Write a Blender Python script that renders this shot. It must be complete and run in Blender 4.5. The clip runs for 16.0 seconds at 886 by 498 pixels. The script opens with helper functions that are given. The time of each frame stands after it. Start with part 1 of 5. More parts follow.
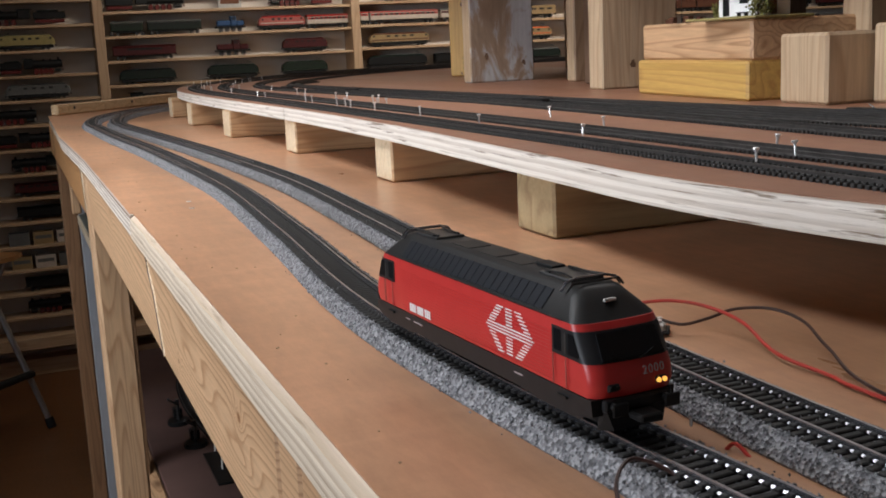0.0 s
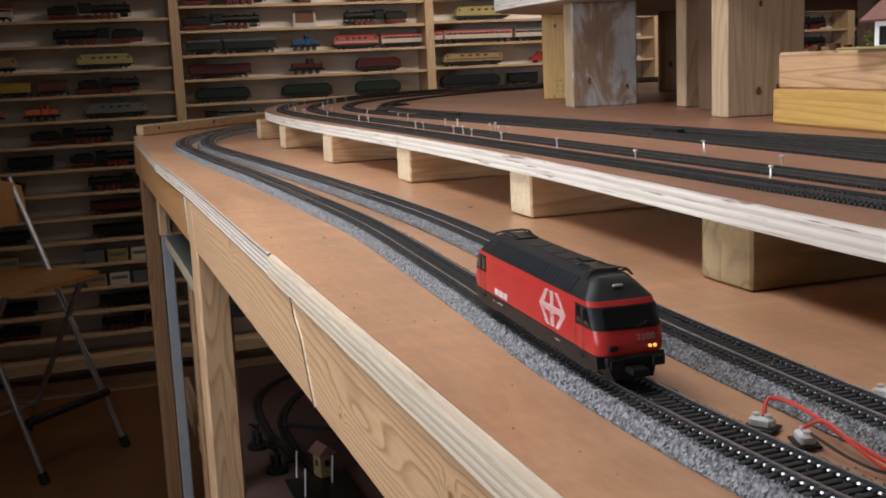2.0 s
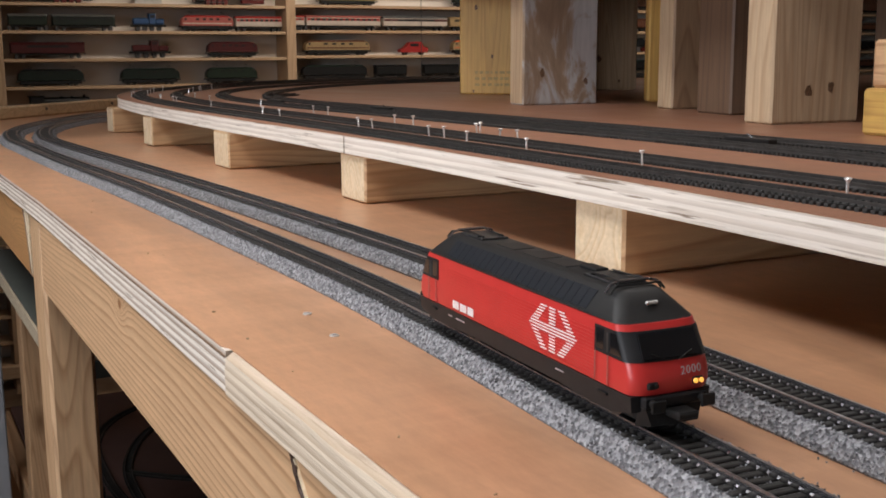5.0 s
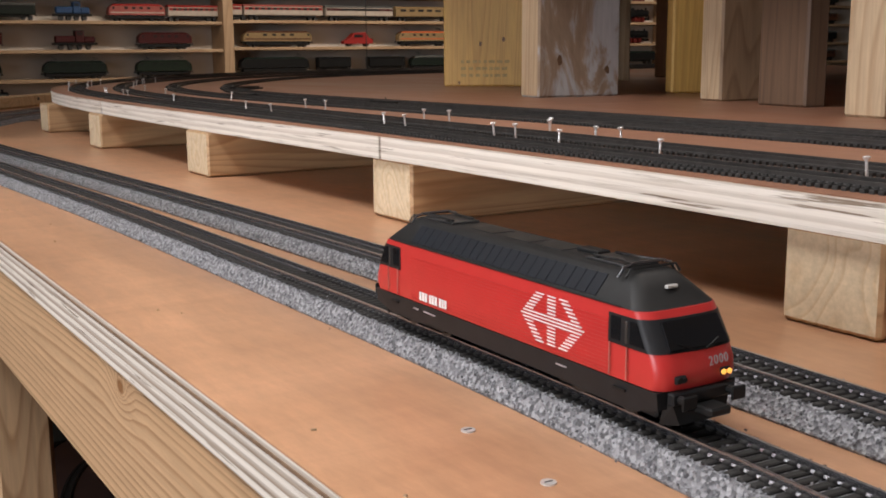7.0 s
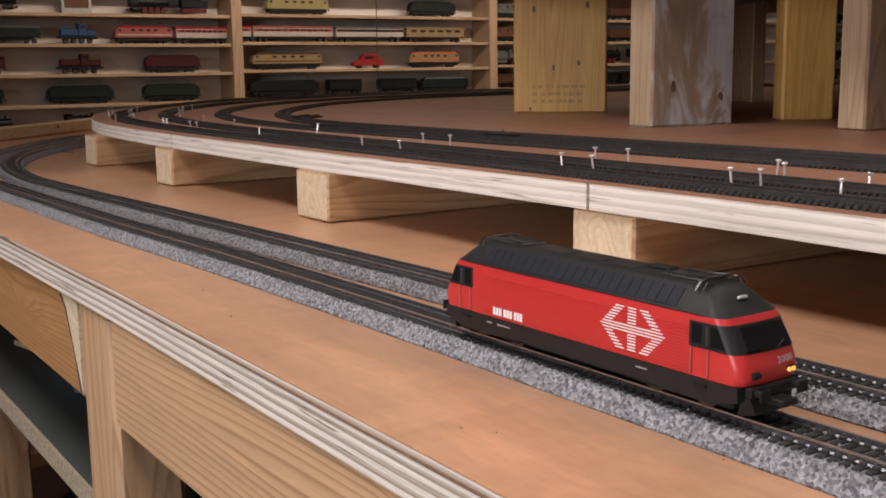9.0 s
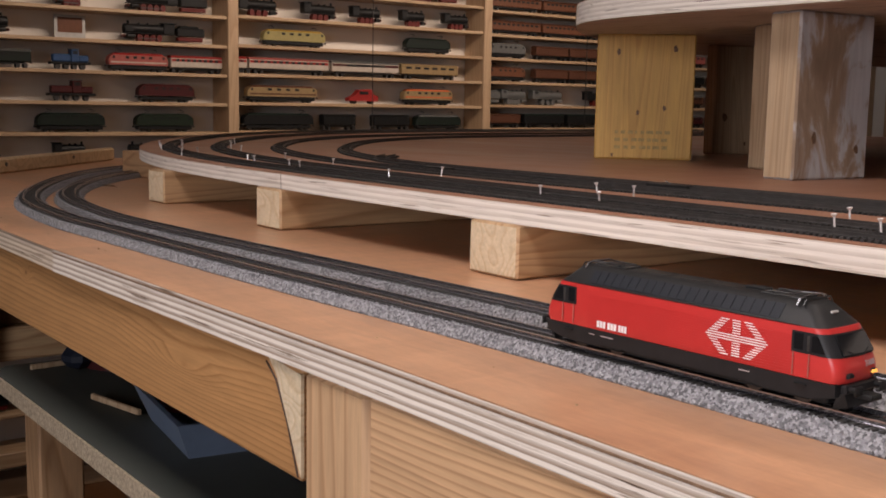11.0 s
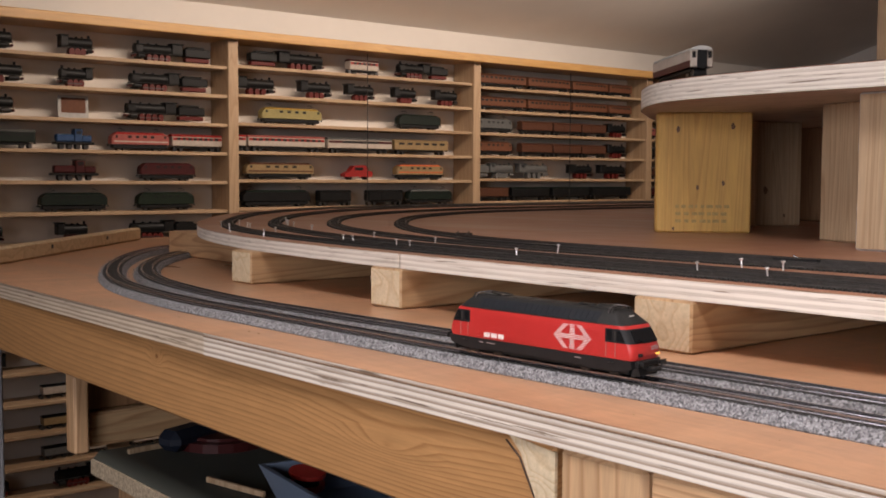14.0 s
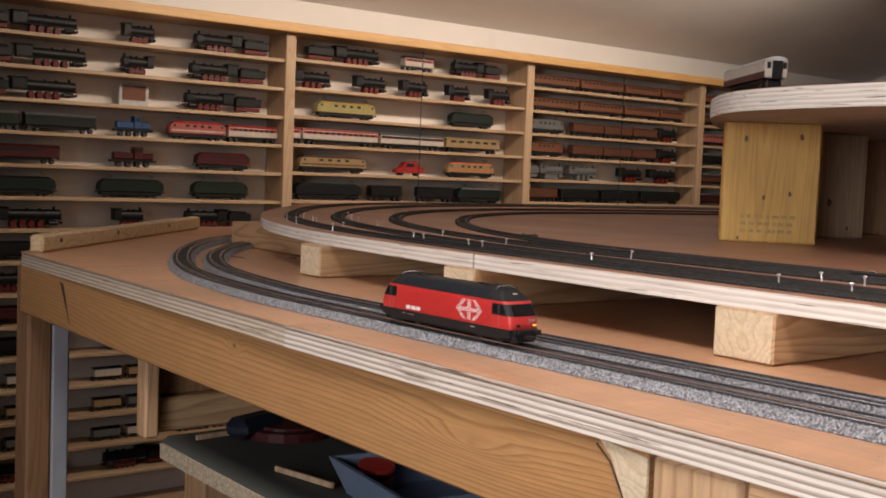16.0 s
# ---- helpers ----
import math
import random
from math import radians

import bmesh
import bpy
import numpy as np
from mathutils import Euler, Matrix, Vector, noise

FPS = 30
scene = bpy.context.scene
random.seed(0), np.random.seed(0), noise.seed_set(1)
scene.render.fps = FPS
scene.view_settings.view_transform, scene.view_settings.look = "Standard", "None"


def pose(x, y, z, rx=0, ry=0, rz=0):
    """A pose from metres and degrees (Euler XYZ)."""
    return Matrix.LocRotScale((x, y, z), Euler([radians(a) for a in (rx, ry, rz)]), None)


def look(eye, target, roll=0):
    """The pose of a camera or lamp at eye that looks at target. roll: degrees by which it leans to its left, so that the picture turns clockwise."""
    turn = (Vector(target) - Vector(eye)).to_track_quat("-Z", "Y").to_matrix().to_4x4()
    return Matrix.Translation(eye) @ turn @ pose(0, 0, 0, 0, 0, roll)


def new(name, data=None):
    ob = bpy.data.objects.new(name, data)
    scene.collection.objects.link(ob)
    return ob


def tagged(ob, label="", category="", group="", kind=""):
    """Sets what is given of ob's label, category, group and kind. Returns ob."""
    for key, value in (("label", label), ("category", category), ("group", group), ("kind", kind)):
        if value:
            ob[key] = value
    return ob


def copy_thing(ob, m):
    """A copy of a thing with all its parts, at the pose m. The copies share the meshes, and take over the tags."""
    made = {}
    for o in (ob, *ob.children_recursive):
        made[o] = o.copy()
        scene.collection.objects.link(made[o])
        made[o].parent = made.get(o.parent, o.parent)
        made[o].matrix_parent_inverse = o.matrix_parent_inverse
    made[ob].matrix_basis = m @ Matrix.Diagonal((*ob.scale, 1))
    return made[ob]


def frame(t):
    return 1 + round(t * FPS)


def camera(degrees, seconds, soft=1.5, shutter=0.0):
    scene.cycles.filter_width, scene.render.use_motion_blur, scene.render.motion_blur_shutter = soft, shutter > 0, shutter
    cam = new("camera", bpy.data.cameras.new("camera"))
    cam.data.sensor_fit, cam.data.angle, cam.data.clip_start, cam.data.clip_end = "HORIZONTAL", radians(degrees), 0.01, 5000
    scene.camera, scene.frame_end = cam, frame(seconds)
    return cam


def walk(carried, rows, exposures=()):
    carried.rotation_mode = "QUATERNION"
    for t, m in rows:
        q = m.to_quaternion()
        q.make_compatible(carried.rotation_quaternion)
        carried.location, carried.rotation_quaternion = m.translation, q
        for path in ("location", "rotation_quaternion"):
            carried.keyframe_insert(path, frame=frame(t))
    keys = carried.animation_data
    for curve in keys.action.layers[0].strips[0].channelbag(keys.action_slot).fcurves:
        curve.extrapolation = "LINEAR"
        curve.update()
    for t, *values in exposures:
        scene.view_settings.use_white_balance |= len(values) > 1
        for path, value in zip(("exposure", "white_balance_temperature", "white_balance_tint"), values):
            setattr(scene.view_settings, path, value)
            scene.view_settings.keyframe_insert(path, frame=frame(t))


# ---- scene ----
cam = camera(44.0, 16.0, 1.8)
PATH = [
    (0, (-0.096, -0.015, 1.295), (0.612, 1.819, 0.927), -2.7),
    (0.5, (-0.109, -0.004, 1.298), (0.568, 1.843, 0.936), -2.4),
    (1, (-0.124, 0.019, 1.304), (0.517, 1.88, 0.952), -2.3),
    (1.5, (-0.143, 0.038, 1.309), (0.475, 1.91, 0.97), -2.5),
    (2, (-0.159, 0.072, 1.312), (0.464, 1.943, 0.977), -2.5),
    (2.5, (-0.177, 0.145, 1.306), (0.497, 1.996, 0.962), -2.7),
    (3, (-0.189, 0.213, 1.3), (0.554, 2.038, 0.958), -3.2),
    (3.5, (-0.168, 0.282, 1.301), (0.551, 2.116, 0.953), -2.3),
    (4, (-0.133, 0.373, 1.296), (0.579, 2.211, 0.957), -0.3),
    (4.5, (-0.151, 0.458, 1.296), (0.681, 2.244, 0.952), -0.2),
    (7, (-0.1375, 0.7955, 1.282), (0.8995, 2.4675, 0.9225), -0.43),
    (7.5, (-0.181, 0.871, 1.2835), (0.978, 2.4565, 0.9065), -1.43),
    (8, (-0.2135, 0.9135, 1.29), (0.971, 2.4835, 0.9305), -1.47),
    (8.5, (-0.2265, 0.948, 1.294), (0.946, 2.5325, 0.955), -1.27),
    (9, (-0.209, 0.9925, 1.293), (0.873, 2.642, 0.966), -0.77),
    (9.5, (-0.1905, 1.042, 1.2895), (0.8175, 2.7435, 0.9905), 0.83),
    (10, (-0.23, 1.11, 1.2975), (0.8275, 2.78, 0.995), 0.6),
    (12.5, (-0.45, 1.266, 1.298), (0.831, 2.791, 1.122), 2.0),
    (13, (-0.467, 1.285, 1.301), (0.81, 2.817, 1.158), 1.8),
    (13.5, (-0.496, 1.292, 1.306), (0.786, 2.822, 1.192), 1.4),
    (14, (-0.517, 1.306, 1.305), (0.758, 2.841, 1.174), 0.3),
    (14.5, (-0.535, 1.314, 1.306), (0.717, 2.868, 1.176), 0.7),
    (15, (-0.549, 1.321, 1.307), (0.692, 2.884, 1.174), 1.2),
    (15.5, (-0.553, 1.323, 1.305), (0.679, 2.891, 1.162), 1.9),
    (16, (-0.56, 1.323, 1.309), (0.663, 2.9, 1.171), 2.3),
]

EXPOSURES = [(0, -0.45, 6000, 10), (2, -0.52, 6050, 10), (4.5, -0.65, 6200, 12), (7.0, -0.67, 6350, 13), (8.5, -0.75, 6450, 17), (10.0, -0.80, 6700, 21), (12.5, -0.68, 6700, 21), (16, -0.40, 6650, 17)]
walk(cam, [(t, look(e, g, r)) for t, e, g, r in PATH], EXPOSURES)

# ---------------------------------------------------------------- light
world = bpy.data.worlds.new("world")
scene.world = world
world.use_nodes = True
sky = world.node_tree.nodes.new("ShaderNodeTexSky")
sky.sky_type, sky.sun_disc, sky.sun_elevation, sky.sun_rotation = "NISHITA", False, radians(38), radians(100)
world.node_tree.links.new(sky.outputs[0], world.node_tree.nodes["Background"].inputs[0])
world.node_tree.nodes["Background"].inputs[1].default_value = .12


def area(name, m, sx, sy, power, color):
    d = bpy.data.lights.new(name, "AREA")
    d.shape, d.size, d.size_y, d.energy, d.color = "RECTANGLE", sx, sy, power, color
    o = new(name, d)
    o.matrix_world = m
    return o


area("window_daylight", look((-2.84, .65, 1.62), (0, 1.3, 1.36)), 1.5, .95, 23, (.97, .98, 1.0)).data.spread = radians(84)
# Added unseen source for the light that falls on the table from above.
area("added_overhead_light", look((-.42, 1.45, 2.57), (.2, 1.5, 1.15)), 1.9, .8, 27, (1.0, .98, .95)).data.spread = radians(104)
# Added warm fill from overhead; no fixture is known or modelled there.
area("added_fill_light", look((.9, 1.4, 2.6), (.9, 1.4, 0)), 1.2, .3, 8, (1.0, .93, .84))
area("shelf_lamp_light", look((2.1, 3.6, 2.12), (2.1, 4.8, 1.5)), 3.0, .1, 22, (1.0, .86, .70)).data.spread = radians(130)

# ---------------------------------------------------------------- mesh tools
H = 1.15            # table top
ZD = 1.216          # deck top
RT = 1.1625         # rail top on the table
W = random.Random(7)


class M:
    """Collects verts and faces for one mesh."""

    def __init__(self):
        self.v, self.f, self.m = [], [], []

    def add(self, pts, faces, mi=0):
        n = len(self.v)
        self.v += [tuple(p) for p in pts]
        self.f += [tuple(n + i for i in f) for f in faces]
        self.m += [mi] * len(faces)
        return self

    def box(self, c, s, b=0.0, rot=None, mi=0):
        hx, hy, hz = s[0] / 2, s[1] / 2, s[2] / 2
        b = min(b, hx * .9, hy * .9, hz * .9)
        S = (-1, 1)
        if b <= 0:
            pts = [Vector((x * hx, y * hy, z * hz)) for x in S for y in S for z in S]
            fs = [(0, 1, 3, 2), (4, 6, 7, 5), (0, 4, 5, 1), (2, 3, 7, 6), (0, 2, 6, 4), (1, 5, 7, 3)]
        else:
            pts, idx = [], {}
            for x in S:
                for y in S:
                    for z in S:
                        for k in range(3):
                            h = [hx - b, hy - b, hz - b]
                            h[k] += b
                            idx[x, y, z, k] = len(pts)
                            pts.append(Vector((x * h[0], y * h[1], z * h[2])))
            fs = []
            for a in S:
                fs.append([idx[a, p, q, 0] for p, q in ((-1, -1), (1, -1), (1, 1), (-1, 1))])
                fs.append([idx[p, a, q, 1] for p, q in ((-1, -1), (1, -1), (1, 1), (-1, 1))])
                fs.append([idx[p, q, a, 2] for p, q in ((-1, -1), (1, -1), (1, 1), (-1, 1))])
                for c2 in S:
                    fs.append([idx[-1, a, c2, 1], idx[1, a, c2, 1], idx[1, a, c2, 2], idx[-1, a, c2, 2]])
                    fs.append([idx[a, -1, c2, 0], idx[a, 1, c2, 0], idx[a, 1, c2, 2], idx[a, -1, c2, 2]])
                    fs.append([idx[a, c2, -1, 0], idx[a, c2, 1, 0], idx[a, c2, 1, 1], idx[a, c2, -1, 1]])
                    for d in S:
                        fs.append([idx[a, c2, d, 0], idx[a, c2, d, 1], idx[a, c2, d, 2]])
            out = []
            for f in fs:
                p = [pts[i] for i in f]
                n = (p[1] - p[0]).cross(p[2] - p[0])
                out.append(f if n.dot(sum(p, Vector())) > 0 else f[::-1])
            fs = out
        c = Vector(c)
        pts = [(rot @ p if rot is not None else p) + c for p in pts]
        return self.add(pts, fs, mi)

    def cyl(self, p0, p1, r, n=10, r1=None, mi=0):
        p0, p1 = Vector(p0), Vector(p1)
        r1 = r if r1 is None else r1
        q = (p1 - p0).to_track_quat("Z", "Y").to_matrix()
        pts = []
        for p, rr in ((p0, r), (p1, r1)):
            for i in range(n):
                a = 2 * math.pi * i / n
                pts.append(p + q @ Vector((rr * math.cos(a), rr * math.sin(a), 0)))
        fs = [(i, (i + 1) % n, n + (i + 1) % n, n + i) for i in range(n)]
        fs += [tuple(range(n))[::-1], tuple(range(n, 2 * n))]
        return self.add(pts, fs, mi)

    def tube(self, path, r, n=6, mi=0):
        path = [Vector(p) for p in path]
        pts = []
        for k, p in enumerate(path):
            d = path[min(k + 1, len(path) - 1)] - path[max(k - 1, 0)]
            q = d.to_track_quat("Z", "Y").to_matrix()
            pts += [p + q @ Vector((r * math.cos(2 * math.pi * i / n), r * math.sin(2 * math.pi * i / n), 0)) for i in range(n)]
        fs = [(k * n + i, k * n + (i + 1) % n, (k + 1) * n + (i + 1) % n, (k + 1) * n + i) for k in range(len(path) - 1) for i in range(n)]
        fs += [tuple(range(n))[::-1], tuple(range((len(path) - 1) * n, len(path) * n))]
        return self.add(pts, fs, mi)

    def prism(self, outline, z0, z1, mi=0):
        n = len(outline)
        pts = [(x, y, z0) for x, y in outline] + [(x, y, z1) for x, y in outline]
        fs = [tuple(range(n))[::-1], tuple(range(n, 2 * n))]
        fs += [(i, (i + 1) % n, n + (i + 1) % n, n + i) for i in range(n)]
        return self.add(pts, fs, mi)

    def loft(self, rings, caps=True, mi=0):
        n = len(rings[0])
        pts = [p for r in rings for p in r]
        fs = [(k * n + i, k * n + (i + 1) % n, (k + 1) * n + (i + 1) % n, (k + 1) * n + i) for k in range(len(rings) - 1) for i in range(n)]
        if caps:
            fs += [tuple(range(n))[::-1], tuple(range((len(rings) - 1) * n, len(rings) * n))]
        return self.add(pts, fs, mi)

    def mesh(self, name, *mats, smooth=False):
        me = bpy.data.meshes.new(name)
        me.from_pydata([tuple(p) for p in self.v], [], self.f)
        for mt in mats:
            me.materials.append(mt)
        if len(mats) > 1:
            me.polygons.foreach_set("material_index", self.m)
        bm = bmesh.new()
        bm.from_mesh(me)
        bmesh.ops.recalc_face_normals(bm, faces=bm.faces)
        bm.to_mesh(me)
        bm.free()
        if smooth:
            me.shade_smooth()
            me.set_sharp_from_angle(angle=radians(40))
        return me


def part(name, m, mat, parent=None, label="", smooth=False):
    mats = mat if isinstance(mat, (list, tuple)) else (mat,)
    ob = new(name, m.mesh(name, *mats, smooth=smooth))
    if parent is not None:
        ob.parent = parent
    if label:
        ob["label"] = label
    return ob


def thing(name, m, label, category, group="", kind=""):
    ob = new(name)
    ob.matrix_world = m
    ob.empty_display_size = 0.02
    return tagged(ob, label, category, group, kind)


# ---------------------------------------------------------------- materials
def nodes(name, rough=0.5, metal=0.0, color=(.5, .5, .5)):
    mt = bpy.data.materials.new(name)
    mt.use_nodes = True
    t = mt.node_tree
    b = t.nodes["Principled BSDF"]
    b.inputs["Roughness"].default_value = rough
    b.inputs["Metallic"].default_value = metal
    b.inputs["Base Color"].default_value = (*color, 1)
    return mt, t, b


def link(t, a, o, b, i):
    t.links.new(a.outputs[o], b.inputs[i])


def ramp(t, stops):
    r = t.nodes.new("ShaderNodeValToRGB")
    while len(r.color_ramp.elements) < len(stops):
        r.color_ramp.elements.new(.5)
    for e, (p, c) in zip(r.color_ramp.elements, stops):
        e.position, e.color = p, (*c, 1)
    return r


def coords(t, scale=(1, 1, 1), rot=(0, 0, 0)):
    tc = t.nodes.new("ShaderNodeTexCoord")
    mp = t.nodes.new("ShaderNodeMapping")
    mp.inputs["Scale"].default_value = scale
    mp.inputs["Rotation"].default_value = rot
    link(t, tc, "Object", mp, "Vector")
    return mp


def noise_node(t, src, scale, detail=4, rough=.6, dist=0.0):
    n = t.nodes.new("ShaderNodeTexNoise")
    n.inputs["Scale"].default_value = scale
    n.inputs["Detail"].default_value = detail
    n.inputs["Roughness"].default_value = rough
    n.inputs["Distortion"].default_value = dist
    link(t, src, "Vector", n, "Vector")
    return n


def mixc(t, a, ao, b, bo, fac=None, fo=None, mode="MIX", f=.5):
    m = t.nodes.new("ShaderNodeMix")
    m.data_type, m.blend_type = "RGBA", mode
    m.inputs[0].default_value = f
    if fac is not None:
        t.links.new(fac.outputs[fo], m.inputs[0])
    t.links.new(a.outputs[ao], m.inputs[6])
    t.links.new(b.outputs[bo], m.inputs[7])
    return m


def bump(t, b, src, out, strength=.2, dist=.001):
    n = t.nodes.new("ShaderNodeBump")
    n.inputs["Strength"].default_value = strength
    n.inputs["Distance"].default_value = dist
    t.links.new(src.outputs[out], n.inputs["Height"])
    t.links.new(n.outputs["Normal"], b.inputs["Normal"])


def plain(name, color, rough=.5, metal=0.0, var=.15, scale=60, bmp=.05):
    """Paint, plastic or metal with slight unevenness."""
    mt, t, b = nodes(name, rough, metal, color)
    c = coords(t)
    n = noise_node(t, c, scale, 5)
    lo, hi = [max(0, k * (1 - var)) for k in color], [min(1, k * (1 + var)) for k in color]
    r = ramp(t, [(.3, lo), (.7, hi)])
    link(t, n, "Fac", r, "Fac")
    link(t, r, "Color", b, "Base Color")
    bump(t, b, n, "Fac", bmp, .0005)
    return mt


def wood(name, light, dark, axis="y", ring=34, rough=.55, knots=True, vary=True, eyes=(), straight=0):
    """Softwood: growth rings drawn out along one axis, with a few knots; rings bend round the eyes (y, z, size)."""
    mt, t, b = nodes(name, rough)
    k = {"x": (.06, 1, 1), "y": (1, .06, 1), "z": (1, 1, .06)}[axis]
    c = coords(t, k)
    src = c
    if vary:
        oi = t.nodes.new("ShaderNodeObjectInfo")
        ad = t.nodes.new("ShaderNodeVectorMath")
        ad.operation = "ADD"
        mu = t.nodes.new("ShaderNodeMath")
        mu.operation = "MULTIPLY"
        mu.inputs[1].default_value = 7.3
        link(t, oi, "Random", mu, 0)
        link(t, c, "Vector", ad, 0)
        t.links.new(mu.outputs[0], ad.inputs[1])
        src = ad
    big = noise_node(t, src, 9, 2, .5, .6)
    wv = t.nodes.new("ShaderNodeMath")
    wv.operation = "MULTIPLY"
    wv.inputs[1].default_value = ring
    link(t, big, "Fac", wv, 0)
    if straight:
        wv.inputs[1].default_value = ring * .35
        oz = t.nodes.new("ShaderNodeSeparateXYZ")
        link(t, coords(t, (straight, straight, straight)), "Vector", oz, 0)
        sm = t.nodes.new("ShaderNodeMath")
        link(t, oz, "Z", sm, 0)
        link(t, wv, 0, sm, 1)
        wv = sm
    core = None
    for ey, ez, es in eyes:
        wide = es > .015
        oc = coords(t, (0, (.28 if wide else 1) / es, 1.5 / es))
        ds = t.nodes.new("ShaderNodeVectorMath")
        ds.operation = "DISTANCE"
        link(t, oc, "Vector", ds, 0)
        ds.inputs[1].default_value = (0, (.28 if wide else 1) * ey / es, 1.5 * ez / es)
        g = ramp(t, [(0, [1] * 3), (.12, [.72] * 3), (.3, [.33] * 3), (.6, [.07] * 3), (1, [0] * 3)])
        sh = t.nodes.new("ShaderNodeMath")
        sh.operation = "MULTIPLY"
        sh.inputs[1].default_value = .25
        t.links.new(ds.outputs["Value"], sh.inputs[0])
        link(t, sh, 0, g, "Fac")
        up = t.nodes.new("ShaderNodeMath")
        up.operation = "MULTIPLY_ADD"
        up.inputs[1].default_value = 5.5
        link(t, g, "Color", up, 0)
        t.links.new(wv.outputs[0], up.inputs[2])
        wv = up
        if wide:
            continue
        kk = ramp(t, [(.09, [1] * 3), (.16, [0] * 3)])
        link(t, sh, 0, kk, "Fac")
        core = kk if core is None else mixc(t, core, "Color" if len(core.outputs) < 3 else 2, kk, "Color", mode="ADD", f=1)
    fr = t.nodes.new("ShaderNodeMath")
    fr.operation = "FRACT"
    link(t, wv, 0, fr, 0)
    mid = [a * .38 + d * .62 for a, d in zip(light, dark)]
    r = ramp(t, [(0, light), (.55, [a * .93 for a in light]), (.86, mid), (1, light)])
    link(t, fr, 0, r, "Fac")
    fine = noise_node(t, src, 260, 4, .7)
    r2 = ramp(t, [(.3, [.82] * 3), (.7, [1.06] * 3)])
    link(t, fine, "Fac", r2, "Fac")
    m = mixc(t, r, "Color", r2, "Color", mode="MULTIPLY", f=1)
    blot = noise_node(t, src, 3.5, 3)
    r3 = ramp(t, [(.3, [.86, .82, .78]), (.7, [1.05, 1.05, 1.05])])
    link(t, blot, "Fac", r3, "Fac")
    m2 = mixc(t, m, 2, r3, "Color", mode="MULTIPLY", f=1)
    last = m2
    if knots:
        vo = t.nodes.new("ShaderNodeTexVoronoi")
        vo.inputs["Scale"].default_value = 9
        kc = coords(t, {"x": (.45, 1, 1), "y": (1, .45, 1), "z": (1, 1, .45)}[axis])
        link(t, kc, "Vector", vo, "Vector")
        kr = ramp(t, [(.05, [1] * 3), (.16, [0] * 3)])
        link(t, vo, "Distance", kr, "Fac")
        dk = t.nodes.new("ShaderNodeRGB")
        dk.outputs[0].default_value = (*[d * .55 for d in dark], 1)
        last = mixc(t, m2, 2, dk, 0, kr, "Color")
    if core:
        dk = t.nodes.new("ShaderNodeRGB")
        dk.outputs[0].default_value = (*[d * .9 for d in dark], 1)
        last = mixc(t, last, 2, dk, 0, core, "Color" if len(core.outputs) < 3 else 2)
    t.links.new(last.outputs[2], b.inputs["Base Color"])
    bump(t, b, fine, "Fac", .15, .0006)
    return mt


def ply_edge(name, light, dark, z0, step, torn=(.62, .67)):
    """Cut edge of plywood: alternate plies by height, torn and stained."""
    mt, t, b = nodes(name, .75)
    c = coords(t)
    sx = t.nodes.new("ShaderNodeSeparateXYZ")
    link(t, c, "Vector", sx, 0)
    wob = noise_node(t, c, 14, 4)
    ad = t.nodes.new("ShaderNodeMath")
    ad.operation = "MULTIPLY_ADD"
    ad.inputs[1].default_value = step * .45
    link(t, wob, "Fac", ad, 0)
    link(t, sx, "Z", ad, 2)
    mu = t.nodes.new("ShaderNodeMath")
    mu.operation = "DIVIDE"
    mu.inputs[1].default_value = step * 2
    link(t, ad, 0, mu, 0)
    fr = t.nodes.new("ShaderNodeMath")
    fr.operation = "FRACT"
    link(t, mu, 0, fr, 0)
    mid = [(a + d) / 2 for a, d in zip(light, dark)]
    r = ramp(t, [(0, light), (.40, light), (.5, dark), (.9, mid), (1, light)])
    link(t, fr, 0, r, "Fac")
    c2 = coords(t, (1, .12, 6))
    n2 = noise_node(t, c2, 90, 5, .7)
    r2 = ramp(t, [(.28, [.55, .5, .45]), (.45, [.95] * 3), (.75, [1.1] * 3)])
    link(t, n2, "Fac", r2, "Fac")
    m = mixc(t, r, "Color", r2, "Color", mode="MULTIPLY", f=1)
    n5 = noise_node(t, coords(t, (1, .10, 3.2)), 95, 4, .6)
    r5 = ramp(t, [(torn[0], [1] * 3), (torn[1], [.34, .28, .23])])
    link(t, n5, "Fac", r5, "Fac")
    m = mixc(t, m, 2, r5, "Color", mode="MULTIPLY", f=1)
    t.links.new(m.outputs[2], b.inputs["Base Color"])
    bump(t, b, n2, "Fac", .4, .001)
    return mt


